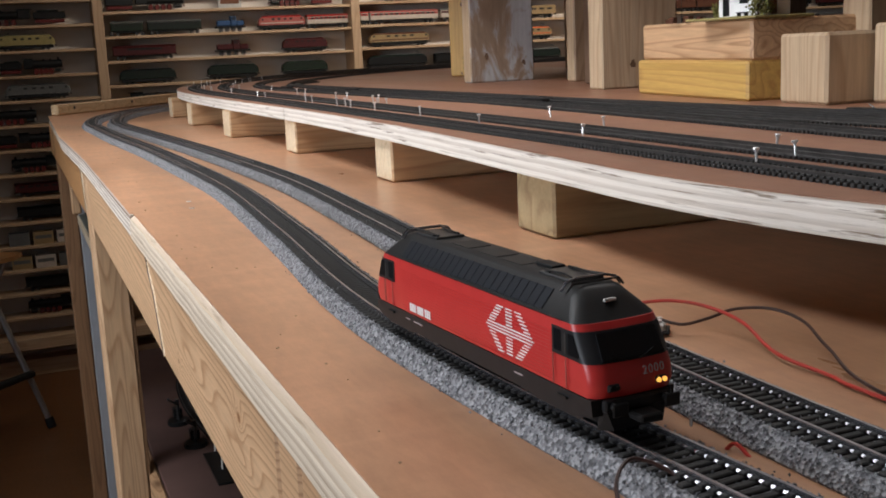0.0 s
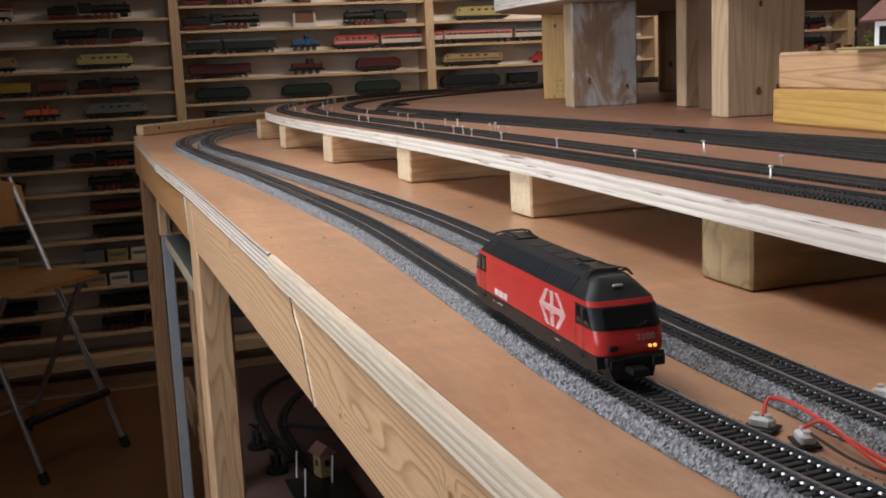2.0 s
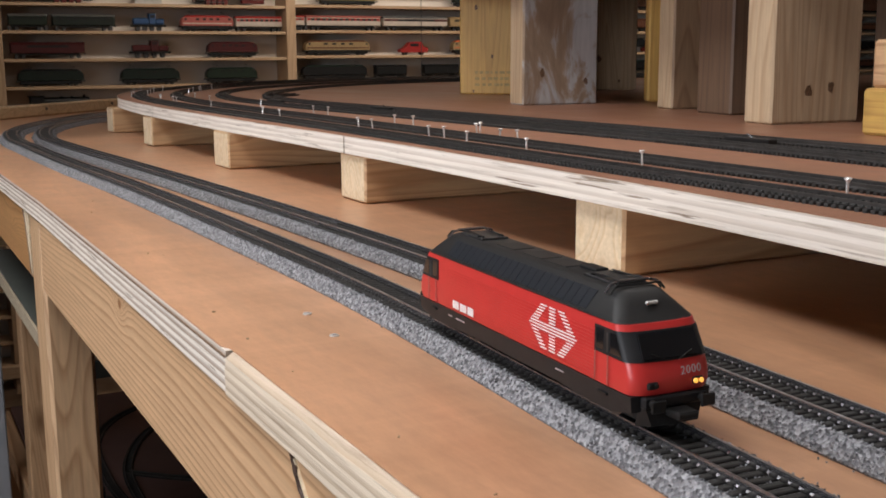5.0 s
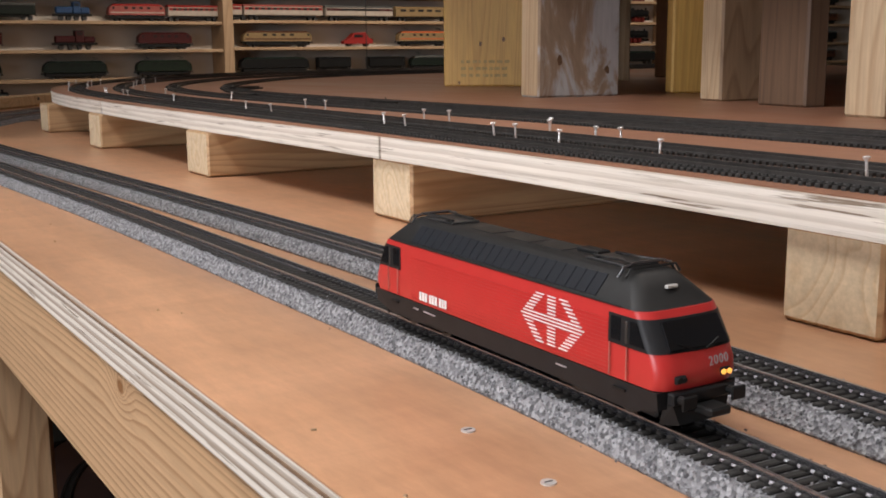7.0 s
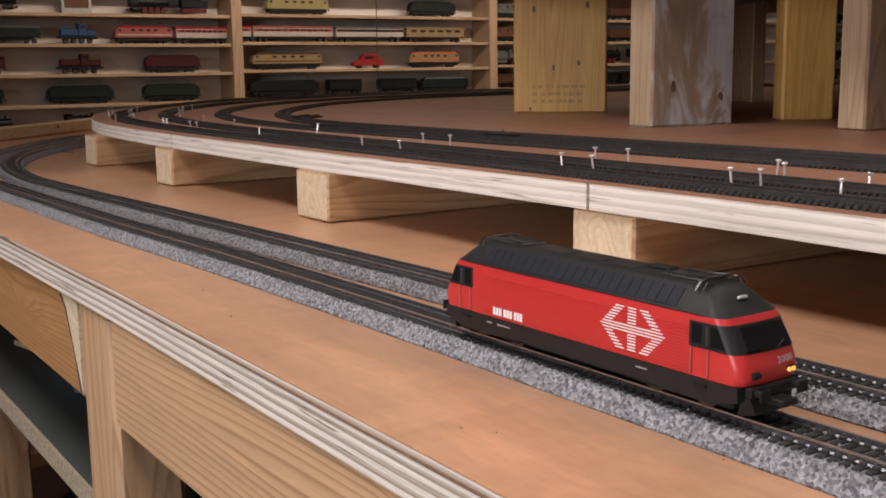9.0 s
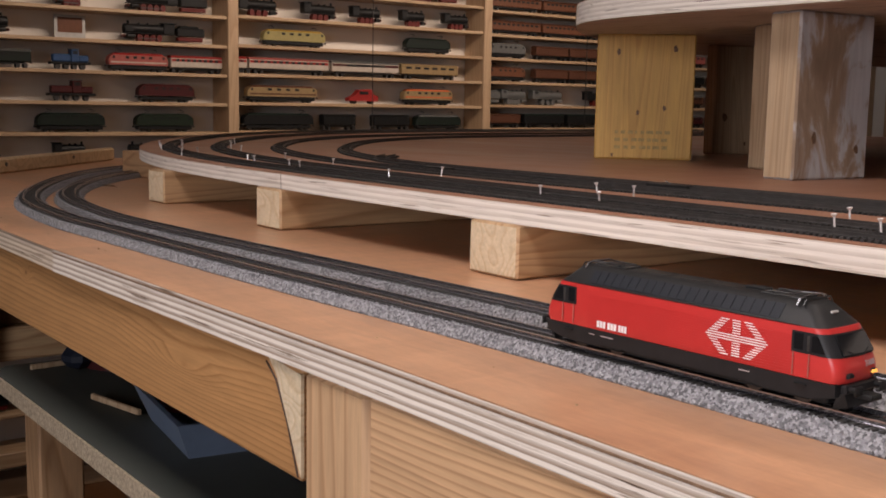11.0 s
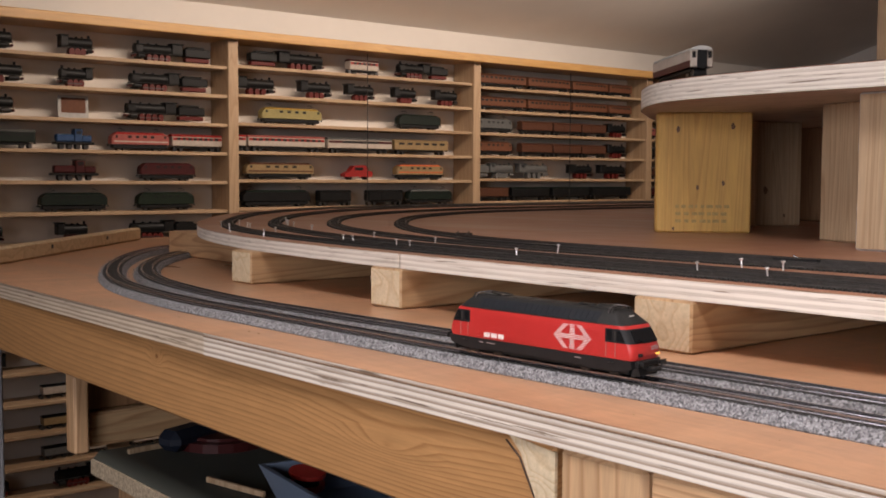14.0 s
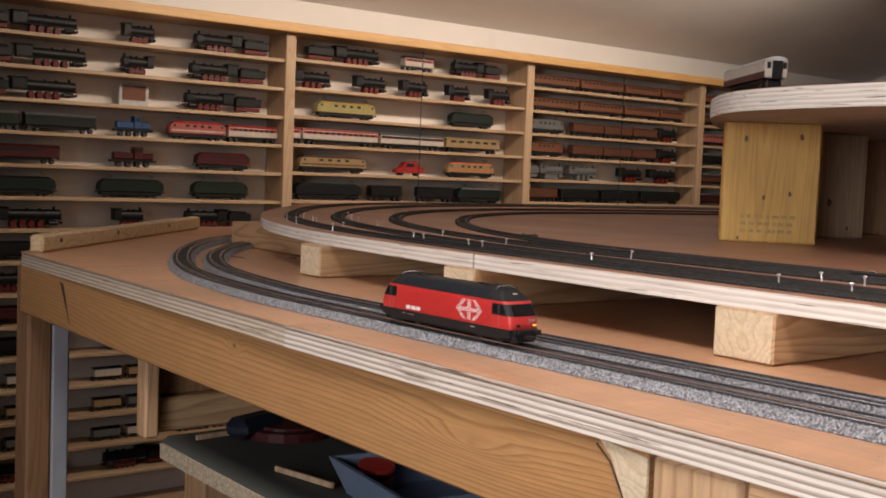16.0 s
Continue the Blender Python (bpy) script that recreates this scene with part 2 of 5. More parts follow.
def board(name, base, spread, rough=.42, axis="y"):
    """Film-faced plywood sheet: soft figure, smudges and small specks."""
    mt, t, b = nodes(name, rough)
    c = coords(t, (1, .25, 1) if axis == "y" else (.25, 1, 1))
    n1 = noise_node(t, c, 5, 5, .6, 1.2)
    r1 = ramp(t, [(.25, [k * (1 - spread) for k in base]), (.75, [k * (1 + spread) for k in base])])
    link(t, n1, "Fac", r1, "Fac")
    n2 = noise_node(t, c, 120, 5, .7)
    r2 = ramp(t, [(.35, [.88] * 3), (.65, [1.05] * 3)])
    link(t, n2, "Fac", r2, "Fac")
    m = mixc(t, r1, "Color", r2, "Color", mode="MULTIPLY", f=1)
    n3 = noise_node(t, coords(t, (.12, 1, 1), (0, 0, .5)), 26, 4, .6, .5)
    r3 = ramp(t, [(.3, [.9, .88, .86]), (.55, [1] * 3), (.75, [1.13, 1.14, 1.16])])
    link(t, n3, "Fac", r3, "Fac")
    m = mixc(t, m, 2, r3, "Color", mode="MULTIPLY", f=1)
    n4 = noise_node(t, coords(t), 150, 2, .5)
    r4 = ramp(t, [(.83, [1] * 3), (.9, [.7, .65, .6])])
    link(t, n4, "Fac", r4, "Fac")
    m = mixc(t, m, 2, r4, "Color", mode="MULTIPLY", f=1)
    t.links.new(m.outputs[2], b.inputs["Base Color"])
    rr = ramp(t, [(.3, [rough * .8] * 3), (.7, [rough * 1.25] * 3)])
    link(t, n1, "Fac", rr, "Fac")
    link(t, rr, "Color", b, "Roughness")
    bump(t, b, n2, "Fac", .08, .0005)
    return mt


def smear(name, under, over):
    """Bare wood with old paint wiped over it in blotches."""
    mt, t, b = nodes(name, .7)
    n1 = noise_node(t, coords(t, (1, 1, .5)), 16, 6, .62, .8)
    n2 = noise_node(t, coords(t, (1, 1, .08)), 120, 4, .6)
    lo = [k * .8 for k in under]
    r = ramp(t, [(.36, lo), (.46, under), (.54, over), (.75, [k * 1.12 for k in over])])
    link(t, n1, "Fac", r, "Fac")
    r2 = ramp(t, [(.3, [.85] * 3), (.7, [1.08] * 3)])
    link(t, n2, "Fac", r2, "Fac")
    m = mixc(t, r, "Color", r2, "Color", mode="MULTIPLY", f=1)
    t.links.new(m.outputs[2], b.inputs["Base Color"])
    bump(t, b, n1, "Fac", .2, .001)
    return mt


def gravel(name):
    mt, t, b = nodes(name, .9)
    c = coords(t)
    vo = t.nodes.new("ShaderNodeTexVoronoi")
    vo.inputs["Scale"].default_value = 620
    link(t, c, "Vector", vo, "Vector")
    r = ramp(t, [(0, (.09, .09, .095)), (.4, (.20, .20, .21)), (1, (.38, .38, .39))])
    sp = t.nodes.new("ShaderNodeSeparateColor")
    link(t, vo, "Color", sp, 0)
    link(t, sp, 0, r, "Fac")
    link(t, r, "Color", b, "Base Color")
    bump(t, b, vo, "Distance", .9, .0015)
    return mt


def stone_grain(name):
    mt, t, b = nodes(name, .9)
    g = t.nodes.new("ShaderNodeNewGeometry")
    r = ramp(t, [(0, (.07, .07, .075)), (.5, (.185, .187, .20)), (1, (.40, .405, .42))])
    link(t, g, "Random Per Island", r, "Fac")
    link(t, r, "Color", b, "Base Color")
    return mt


PINE = wood("pine", (.64, .405, .225), (.30, .14, .055), "y", 30)
APRON = wood("apron_pine", (.66, .42, .235), (.30, .14, .055), "y", 40, .5, False, True, ((1.326, 1.118, .011), (.56, 1.10, .009), (2.42, 1.108, .007), (.80, 1.07, .006), (.74, 1.085, .03), (.56, 1.075, .022), (2.0, 1.09, .018)), 190)
PINE_Z = wood("pine_upright", (.60, .385, .215), (.32, .16, .065), "z")
PINE_X = wood("pine_cross", (.60, .395, .215), (.32, .16, .065), "x")
YELLOW = wood("yellow_board", (.64, .385, .105), (.46, .24, .06), "z")
YELLOW_Y = wood("yellow_block", (.66, .42, .12), (.42, .22, .06), "y", 16)
SHELF = wood("shelf_wood", (.50, .35, .215), (.36, .22, .115), "x", 18, .5, False)
SHELF_Z = wood("shelf_wood_upright", (.50, .35, .215), (.36, .22, .115), "z", 18, .5, False)
# Cornice pine is tinted orange: the lamp's warm glow is in the base colour.
CORNICE = wood("lamplit_pine", (.62, .36, .13), (.50, .26, .08), "x", 14, .35, False)
TOP = board("table_plywood", (.53, .29, .162), .32, .34)
DECK = board("deck_plywood", (.33, .16, .095), .14)
EDGE = ply_edge("plywood_edge", (.78, .70, .61), (.34, .25, .18), 0, .0026)
EDGE2 = ply_edge("deck_edge", (.76, .70, .62), (.58, .51, .43), 0, .003)
EDGENEAR = ply_edge("plywood_edge_pale", (.70, .585, .45), (.50, .385, .27), 0, .0026, (.70, .78))
APRONFAR = wood("apron_varnished", (.54, .29, .12), (.28, .12, .04), "y", 40, .4, False, True, ((2.42, 1.108, .007), (2.0, 1.09, .018)), 190)
GRAVEL = gravel("ballast_bed")
GRAIN = stone_grain("ballast_grain")
WHITE = plain("wall_white", (.72, .69, .64), .8, 0, .05, 3, .1)
CEIL = plain("ceiling_paint", (.78, .75, .71), .9, 0, .05, 2, .1)
FLOORM = board("floor_wood", (.15, .065, .025), .25, .35)
RAIL = plain("rail_steel", (.55, .55, .59), .27, 1.0, .1, 200)
SLEEP = plain("sleeper_plastic", (.020, .018, .016), .75, 0, .3, 300)
GREYP = plain("grey_paint", (.40, .42, .45), .5, 0, .08, 20)
BLOCKEND = wood("sawn_end", (.74, .61, .42), (.56, .40, .23), "x", 26, .8, False)
GREYWOOD = smear("painted_wood", (.30, .205, .135), (.43, .41, .40))
BROWNWOOD = wood("brown_wood", (.30, .19, .11), (.17, .09, .045), "z", 30, .6)
PALEWOOD = wood("pale_wood", (.52, .38, .24), (.34, .21, .11), "z", 24, .65)
SHELFBACK = plain("shelf_back_white", (.74, .68, .60), .7, 0, .05, 5)
DARKMETAL = plain("dark_metal", (.10, .10, .10), .35, .9, .2, 200)
BLACK = plain("black_plastic", (.012, .012, .012), .45, 0, .3, 100)
RED = plain("red_lacquer", (.50, .034, .030), .36, 0, .05, 90, .02)
LOCOGREY = plain("roof_grey", (.018, .0175, .017), .42, 0, .15, 120)
LOCOSLATE = plain("vent_slate", (.012, .014, .018), .45, 0, .1, 150)
LOCODARK = plain("skirt_grey", (.016, .016, .017), .45, 0, .15, 120)
REDRAIL = plain("red_handrail", (.42, .16, .13), .3, .5, .1, 100)
WHITEPAINT = plain("white_print", (.80, .78, .76), .5, 0, .04, 200)
PALEGREY = plain("grey_print", (.38, .32, .32), .5, 0, .1, 200)
LENS = plain("clear_lens", (.55, .53, .5), .15, 0, .1, 100)
DARKGLASS = plain("tinted_glass", (.010, .010, .011), .06, 0, .2, 40, 0)
LAMP, _t, _b = nodes("headlight_glow", .3, 0, (1, .5, .1))
_b.inputs["Emission Color"].default_value = (1, .48, .08, 1)
_b.inputs["Emission Strength"].default_value = 1.6
STEEL = plain("bright_steel", (.80, .80, .80), .35, .65, .08, 200)
GREENBOARD = plain("grey_green_board", (.062, .068, .058), .7, 0, .14, 6)
BLUEBOX = plain("blue_plastic", (.15, .20, .28), .35, 0, .06, 30)
REDPLASTIC = plain("red_plastic", (.55, .05, .04), .35, 0, .06, 60)
LOWBOARD = plain("brown_hardboard", (.11, .06, .05), .7, 0, .2, 5)
CHIPBOARD = plain("chipboard_edge", (.36, .29, .20), .9, 0, .45, 260, .4)
REDWIRE = plain("red_cable", (.55, .05, .035), .4, 0, .05, 60)
BLACKWIRE = plain("dark_cable", (.05, .025, .02), .4, 0, .1, 60)
BEECH = wood("beech_ply", (.52, .27, .10), (.38, .17, .06), "x", 12, .35, False)
CHROME = plain("dull_chrome", (.45, .45, .46), .3, 1.0, .1, 60)
STUCCO = plain("white_stucco", (.75, .74, .72), .8, 0, .06, 200)
ROOFTILE = plain("roof_tile", (.22, .10, .08), .7, 0, .2, 300)
LEAF = plain("shrub_foliage", (.14, .13, .03), .8, 0, .5, 400)
DARKSTAIN = plain("dark_resin", (.07, .04, .028), .6, 0, .3, 200)
DARKBLUE = plain("dark_blue_plastic", (.010, .015, .028), .5, 0, .1, 50)
SCREWHEAD = plain("zinc_screw", (.62, .60, .57), .4, .3, .1, 200)
PLYDARK = plain("dark_ply", (.20, .12, .07), .8, 0, .3, 200)
EDGEFAR = ply_edge("plywood_edge_brown", (.66, .55, .42), (.33, .24, .17), 0, .0026)
DARKWOOD = wood("dark_wood", (.15, .09, .055), (.09, .05, .03), "z", 26, .6)
for _m in (LOCOGREY, LOCOSLATE, LOCODARK, BLACK):
    _m.node_tree.nodes["Principled BSDF"].inputs["Specular IOR Level"].default_value = .25
WEATHERED = wood("weathered_pine", (.40, .30, .16), (.22, .14, .07), "x", 22, .7)
POSTKNOT = plain("post_knot", (.13, .07, .035), .6, 0, .4, 300)
INK = plain("faded_ink", (.36, .25, .09), .7, 0, .3, 200)
BROWNLEG = wood("brown_leg", (.36, .20, .10), (.20, .10, .045), "z", 22, .6, False)
PALESTRIP = wood("pale_strip", (.74, .56, .33), (.52, .35, .18), "x", 14, .6, False)
DARKRAIL = plain("dull_rail", (.085, .08, .075), .55, .8, .25, 120)

# ---------------------------------------------------------------- curves for tracks
def smooth_path(ctrl, step=.01):
    """A Catmull-Rom line through plan points, resampled evenly."""
    P = [Vector(p) for p in ctrl]
    P = [P[0] * 2 - P[1]] + P + [P[-1] * 2 - P[-2]]
    raw = []
    for i in range(1, len(P) - 2):
        a, b, c, d = P[i - 1:i + 3]
        for k in range(24):
            t = k / 24
            raw.append(.5 * ((2 * b) + (c - a) * t + (2 * a - 5 * b + 4 * c - d) * t * t + (3 * b - a - 3 * c + d) * t ** 3))
    raw.append(P[-2])
    for _ in range(3):
        raw = [raw[0]] + [(raw[i - 1] + raw[i] * 2 + raw[i + 1]) / 4 for i in range(1, len(raw) - 1)] + [raw[-1]]
    out, acc = [raw[0]], 0.0
    for p, q in zip(raw, raw[1:]):
        d = (q - p).length
        while acc + d >= step:
            p = p + (q - p) * ((step - acc) / d)
            d = (q - p).length
            acc = 0.0
            out.append(p.copy())
        acc += d
    return out


def normals(path):
    out = []
    for i in range(len(path)):
        d = (path[min(i + 1, len(path) - 1)] - path[max(i - 1, 0)]).normalized()
        out.append(Vector((d.y, -d.x)))
    return out


def strip(m, path, prof, z, mi=0):
    """Sweep a cross profile of (side, height) along a plan line."""
    nn = normals(path)
    m.loft([[(p.x + n.x * s, p.y + n.y * s, z + h) for s, h in prof] for p, n in zip(path, nn)], True, mi)
    return m


def railway(path, z, label, bed, near=None, group="railway tracks"):
    """A track: two rails, sleepers, and on the table a bed of crushed stone."""
    track = thing("railway_track", pose(0, 0, 0), label, "railway track", group)
    zr = z + (bed if bed else 0)
    nn = normals(path)
    if bed:
        part("ballast_bed", strip(M(), path, [(-.0206, 0), (-.0158, bed), (.0158, bed), (.0206, 0), (.020, -.001), (-.020, -.001)], z + .001), GRAVEL, track)
        g = M()
        rnd = random.Random(len(path))
        for p, n in zip(path, nn):
            for _ in range(96 if -.1 < p.y < 2.6 else 24):
                s = rnd.choice((-1, 1)) * (rnd.uniform(.0130, .0212) if rnd.random() < .7 else rnd.choice((rnd.uniform(0, .0068), rnd.uniform(.0098, .0138))))
                h = bed if abs(s) < .0158 else bed * max(0, (.0208 - abs(s)) / .005)
                r = rnd.uniform(.0004, .00085)
                if rnd.random() < .02:
                    s, h = s * rnd.uniform(1.0, 1.25), 0 if abs(s) > .02 else h
                jx, jy = rnd.uniform(-.006, .006), rnd.uniform(-.006, .006)
                c = Vector((p.x + n.x * s + jx * abs(n.y), p.y + n.y * s + jy, z + h + r * .5 + .001))
                q = Euler([rnd.uniform(0, 6) for _ in range(3)]).to_matrix()
                pts = [c + q @ Vector(v) for v in ((r, 0, 0), (-r * .9, 0, 0), (0, r * .8, 0), (0, -r, 0), (0, 0, r * .7), (0, 0, -r * .6))]
                g.add(pts, [(0, 2, 4), (2, 1, 4), (1, 3, 4), (3, 0, 4), (2, 0, 5), (1, 2, 5), (3, 1, 5), (0, 3, 5)])
        tagged(part("ballast_gravel", g, GRAIN, track), kind="stuff")
    for s in (-.00825, .00825):
        prof = [(s - .0012, .0022), (s - .0004, .0028), (s - .0006, .0044), (s - .0006, .005), (s + .0006, .005), (s + .0006, .0044), (s + .0004, .0028), (s + .0012, .0022)]
        part("rail", strip(M(), path, prof, zr), RAIL if bed else DARKRAIL, track)
    # sleepers
    count, far = 0, M()
    one = M().box((0, 0, .0008), (.028 if bed else .027, .0031, .0026), .0004)
    for sx in (-.00825, .00825):
        one.box((sx, 0, .0026), (.0042, .0026, .0012), .0003)
    sm = None
    acc = 0
    for p, n in zip(path, nn):
        acc += .01
        if acc < .0095:
            continue
        acc = 0
        for half in (0, .005):
            d = Vector((-n.y, n.x))
            c = p + d * half
            m4 = Matrix.Translation((c.x, c.y, zr)) @ Matrix.Rotation(math.atan2(d.y, d.x) - math.pi / 2, 4, "Z")
            if near and near[0] < c.y < near[1] and count < 290:
                if sm is None:
                    sm = one.mesh("sleeper", SLEEP)
                ob = new("sleeper", sm)
                ob.parent = track
                ob.matrix_local = m4
                count += 1
            else:
                far.box((0, 0, 0), (0, 0, 0)) if False else far.add([m4 @ Vector(v) for v in one.v[:24]], one.f[:26])
    if far.v:
        tagged(part("sleepers_beyond", far, SLEEP, track), kind="stuff")
    return track


TRACK1 = smooth_path([(.19, -.9), (.165, -.5), (.150, -.2), (.101, .2), (.0775, .5), (.0945, .8), (.1093, 1.1), (.1055, 1.4), (.0968, 1.7), (.081, 2.0), (.0715, 2.3), (.069, 2.5), (.098, 2.73), (.182, 2.96), (.308, 3.19), (.45, 3.36), (.63, 3.47), (.95, 3.57), (1.6, 3.62), (2.4, 3.62)])
TRACK2 = smooth_path([(.27, -.9), (.215, -.5), (.178, -.2), (.157, .15), (.152, .38), (.156, .58), (.168, .8), (.180, 1.1), (.174, 1.4), (.160, 1.7), (.142, 2.0), (.124, 2.3), (.122, 2.5), (.156, 2.74), (.23, 2.94), (.34, 3.12), (.48, 3.27), (.66, 3.39), (.98, 3.5), (1.6, 3.54), (2.4, 3.54)])


def on_track(y, path=TRACK1):
    for a, b in zip(path, path[1:]):
        if a.y <= y <= b.y:
            return a + (b - a) * ((y - a.y) / max(1e-9, b.y - a.y))
    return path[0]


# ---------------------------------------------------------------- the room
def slab(name, c, s, mat, kind="structure", label="", cat=""):
    ob = new(name, M().box((0, 0, 0), s).mesh(name, mat))
    ob.location = c
    return tagged(ob, label, cat, "", kind)


def room():
    slab("floor", (1.2, 1.0, -.05), (8.4, 8.0, .1), FLOORM)
    slab("wall_north", (1.2, 5.0, 1.25), (8.4, .1, 2.5), WHITE)
    slab("wall_east", (5.35, 1.0, 1.25), (.1, 8.0, 2.5), WHITE)
    slab("wall_south", (1.2, -2.95, 1.25), (8.4, .1, 2.5), WHITE)
    # west wall with a wide window opening
    for nm, c, s in (("wall_west_low", (-2.95, 1.0, .45), (.1, 8.0, .9)), ("wall_west_high", (-2.95, 1.0, 2.3), (.1, 8.0, .4)),
                     ("wall_west_end", (-2.95, -1.55, 1.5), (.1, 2.9, 1.2)), ("wall_west_far", (-2.95, 3.2, 1.5), (.1, 3.6, 1.2))):
        slab(nm, c, s, WHITE)
    win = thing("window_1", pose(-2.95, .65, 1.5), "wide white framed daylight window in the side wall", "window", "", "structure")
    for k in range(3):
        part("window_frame", M().box((0, (-.72, 0, .72)[k], 0), (.06, .06, 1.2), .005), WHITE, win)
    for zz in (-.57, .57):
        part("window_rail", M().box((0, 0, zz), (.06, 1.38, .06), .005), WHITE, win)
    # Unseen frame added below the closed ceiling, around the overhead area light.
    rw = thing("window_2", pose(-.42, 1.5, 2.6), "unseen white roof window frame added for the overhead light", "window", "", "structure")
    for x in (-.5, .5):
        part("window_frame", M().box((x, 0, 0), (.06, 3.2, .05), .005), WHITE, rw)
    for y in (-1.6, 0, 1.6):
        part("window_rail", M().box((0, y, 0), (.94, .06, .05), .005), WHITE, rw)
    # attic ceiling: low at the shelf wall, rising towards the middle
    m = M().add([(-3, 4.98, 1.92), (5.4, 4.98, 1.92), (5.4, 2.6, 2.62), (-3, 2.6, 2.62), (-3, 4.98, 2.02), (5.4, 4.98, 2.02), (5.4, 2.6, 2.72), (-3, 2.6, 2.72)],
                [(0, 1, 2, 3), (7, 6, 5, 4), (0, 4, 5, 1), (1, 5, 6, 2), (2, 6, 7, 3), (3, 7, 4, 0)])
    tagged(part("ceiling_slope", m, CEIL), kind="structure")
    slab("ceiling", (1.2, -.18, 2.67), (8.4, 5.6, .1), CEIL)
    for nm, x in (("gable_west", -2.96), ("gable_east", 5.36)):
        slab(nm, (x, 1, 2.56), (.08, 8, .12), WHITE)


# ---------------------------------------------------------------- table, decks, posts
def table():
    t = thing("layout_table", pose(0, 0, 0), "pine table with brown plywood top and bare layered edge", "table")
    outline = [(.0035, -2.2), (2.6, -2.2), (2.6, 3.88), (.64, 3.88), (.60, 3.86), (.002, 3.2), (-.009, 2.3), (0, 1.7), (0, 1.06), (.003, 1.054)]
    part("tabletop", M().prism(outline, 1.1493, 1.15), TOP, t)
    rows = []
    rnd = random.Random(5)
    for k in range(66):
        y, w = -2.2 + k * .05, rnd.uniform(-.0008, .0008)
        rows.append([(-.0012 + w * .4, y, 1.127), (-.0014 + w * .4, y, 1.139), (-.0006 + w, y, 1.1458), (.0040 + w, y, 1.1491), (.3, y, 1.1491), (.3, y, 1.127)])
    part("plywood_sheet", M().loft(rows), EDGENEAR, t, "pale plywood edge, planed and splintered")
    a = [(0, 1.0515), (2.6, 1.0515), (2.6, 2.29), (-.0085, 2.29), (0, 1.7)]
    part("plywood_sheet", M().prism(a, 1.127, 1.1491), EDGE, t, "light layered plywood edge, torn in places")
    b = [(-.007, 2.292), (2.6, 2.292), (2.6, 3.88), (.64, 3.88), (.60, 3.86), (.004, 3.2)]
    part("plywood_sheet", M().prism(b, 1.127, 1.1491), EDGEFAR, t, "layered plywood edge set slightly back")
    dark = [(-.0004, 1.053), (.2, 1.053), (.2, 2.29), (-.0089, 2.29), (-.0004, 1.7)]
    part("veneer_line", M().prism(dark, 1.1452, 1.1466), PLYDARK, t, "dark inner ply of the plywood edge")
    for y0, y1 in ((-2.2, .42), (.422, .463), (.465, 1.733), (1.812, 3.2)):
        part("apron", M().box((.0165, (y0 + y1) / 2, 1.0875), (.029, y1 - y0 - .002, .0775), .0025), APRONFAR if y0 > 1.8 else APRON, t, "orange varnished pine apron board" if y0 > 1.8 else "knotty planed pine apron board")
    for y in (1.7725, -.45):
        part("leg", M().box((.0265, y, .5635), (.049, .074, 1.126), .004), PINE_Z, t)
    part("leg", M().box((.0325, 3.219, .563), (.041, .065, 1.126), .004), BROWNLEG, t, "brown stained corner leg")
    part("leg_plate", M().box((.0682, 3.216, .5235), (.029, .06, 1.047), .003), GREYP, t, "grey painted corner leg facing")
    for x, y in ((2.4, 3.6), (2.4, -1.8), (1.2, 3.6), (1.2, 1.7)):
        part("leg", M().box((x, y, .563), (.07, .07, 1.126), .004), PINE_Z, t)
    part("apron", M().box((1.55, 3.84, 1.0875), (1.8, .03, .0775), .0025), PINE_X, t)
    part("cross_beam", M().box((1.3, 1.69, 1.08), (2.3, .045, .09), .003), PINE_X, t)
    # raised strip along the slanting end
    d = Vector((.603, .66, 0)).normalized()
    q = Matrix.Rotation(math.atan2(d.y, d.x), 3, "Z")
    st = part("end_strip", M().box(Vector((.308, 3.487, 1.165)), (.86, .024, .0295), .004, q), PALESTRIP, t, "pale wooden strip screwed along the end edge")
    for k in (-.36, -.1, .2):
        c = Vector((.308, 3.487, 1.168)) + d * k
        part("screw", M().cyl(c + q @ Vector((0, -.0115, 0)), c + q @ Vector((0, -.0135, 0)), .004, 10), DARKMETAL, st)


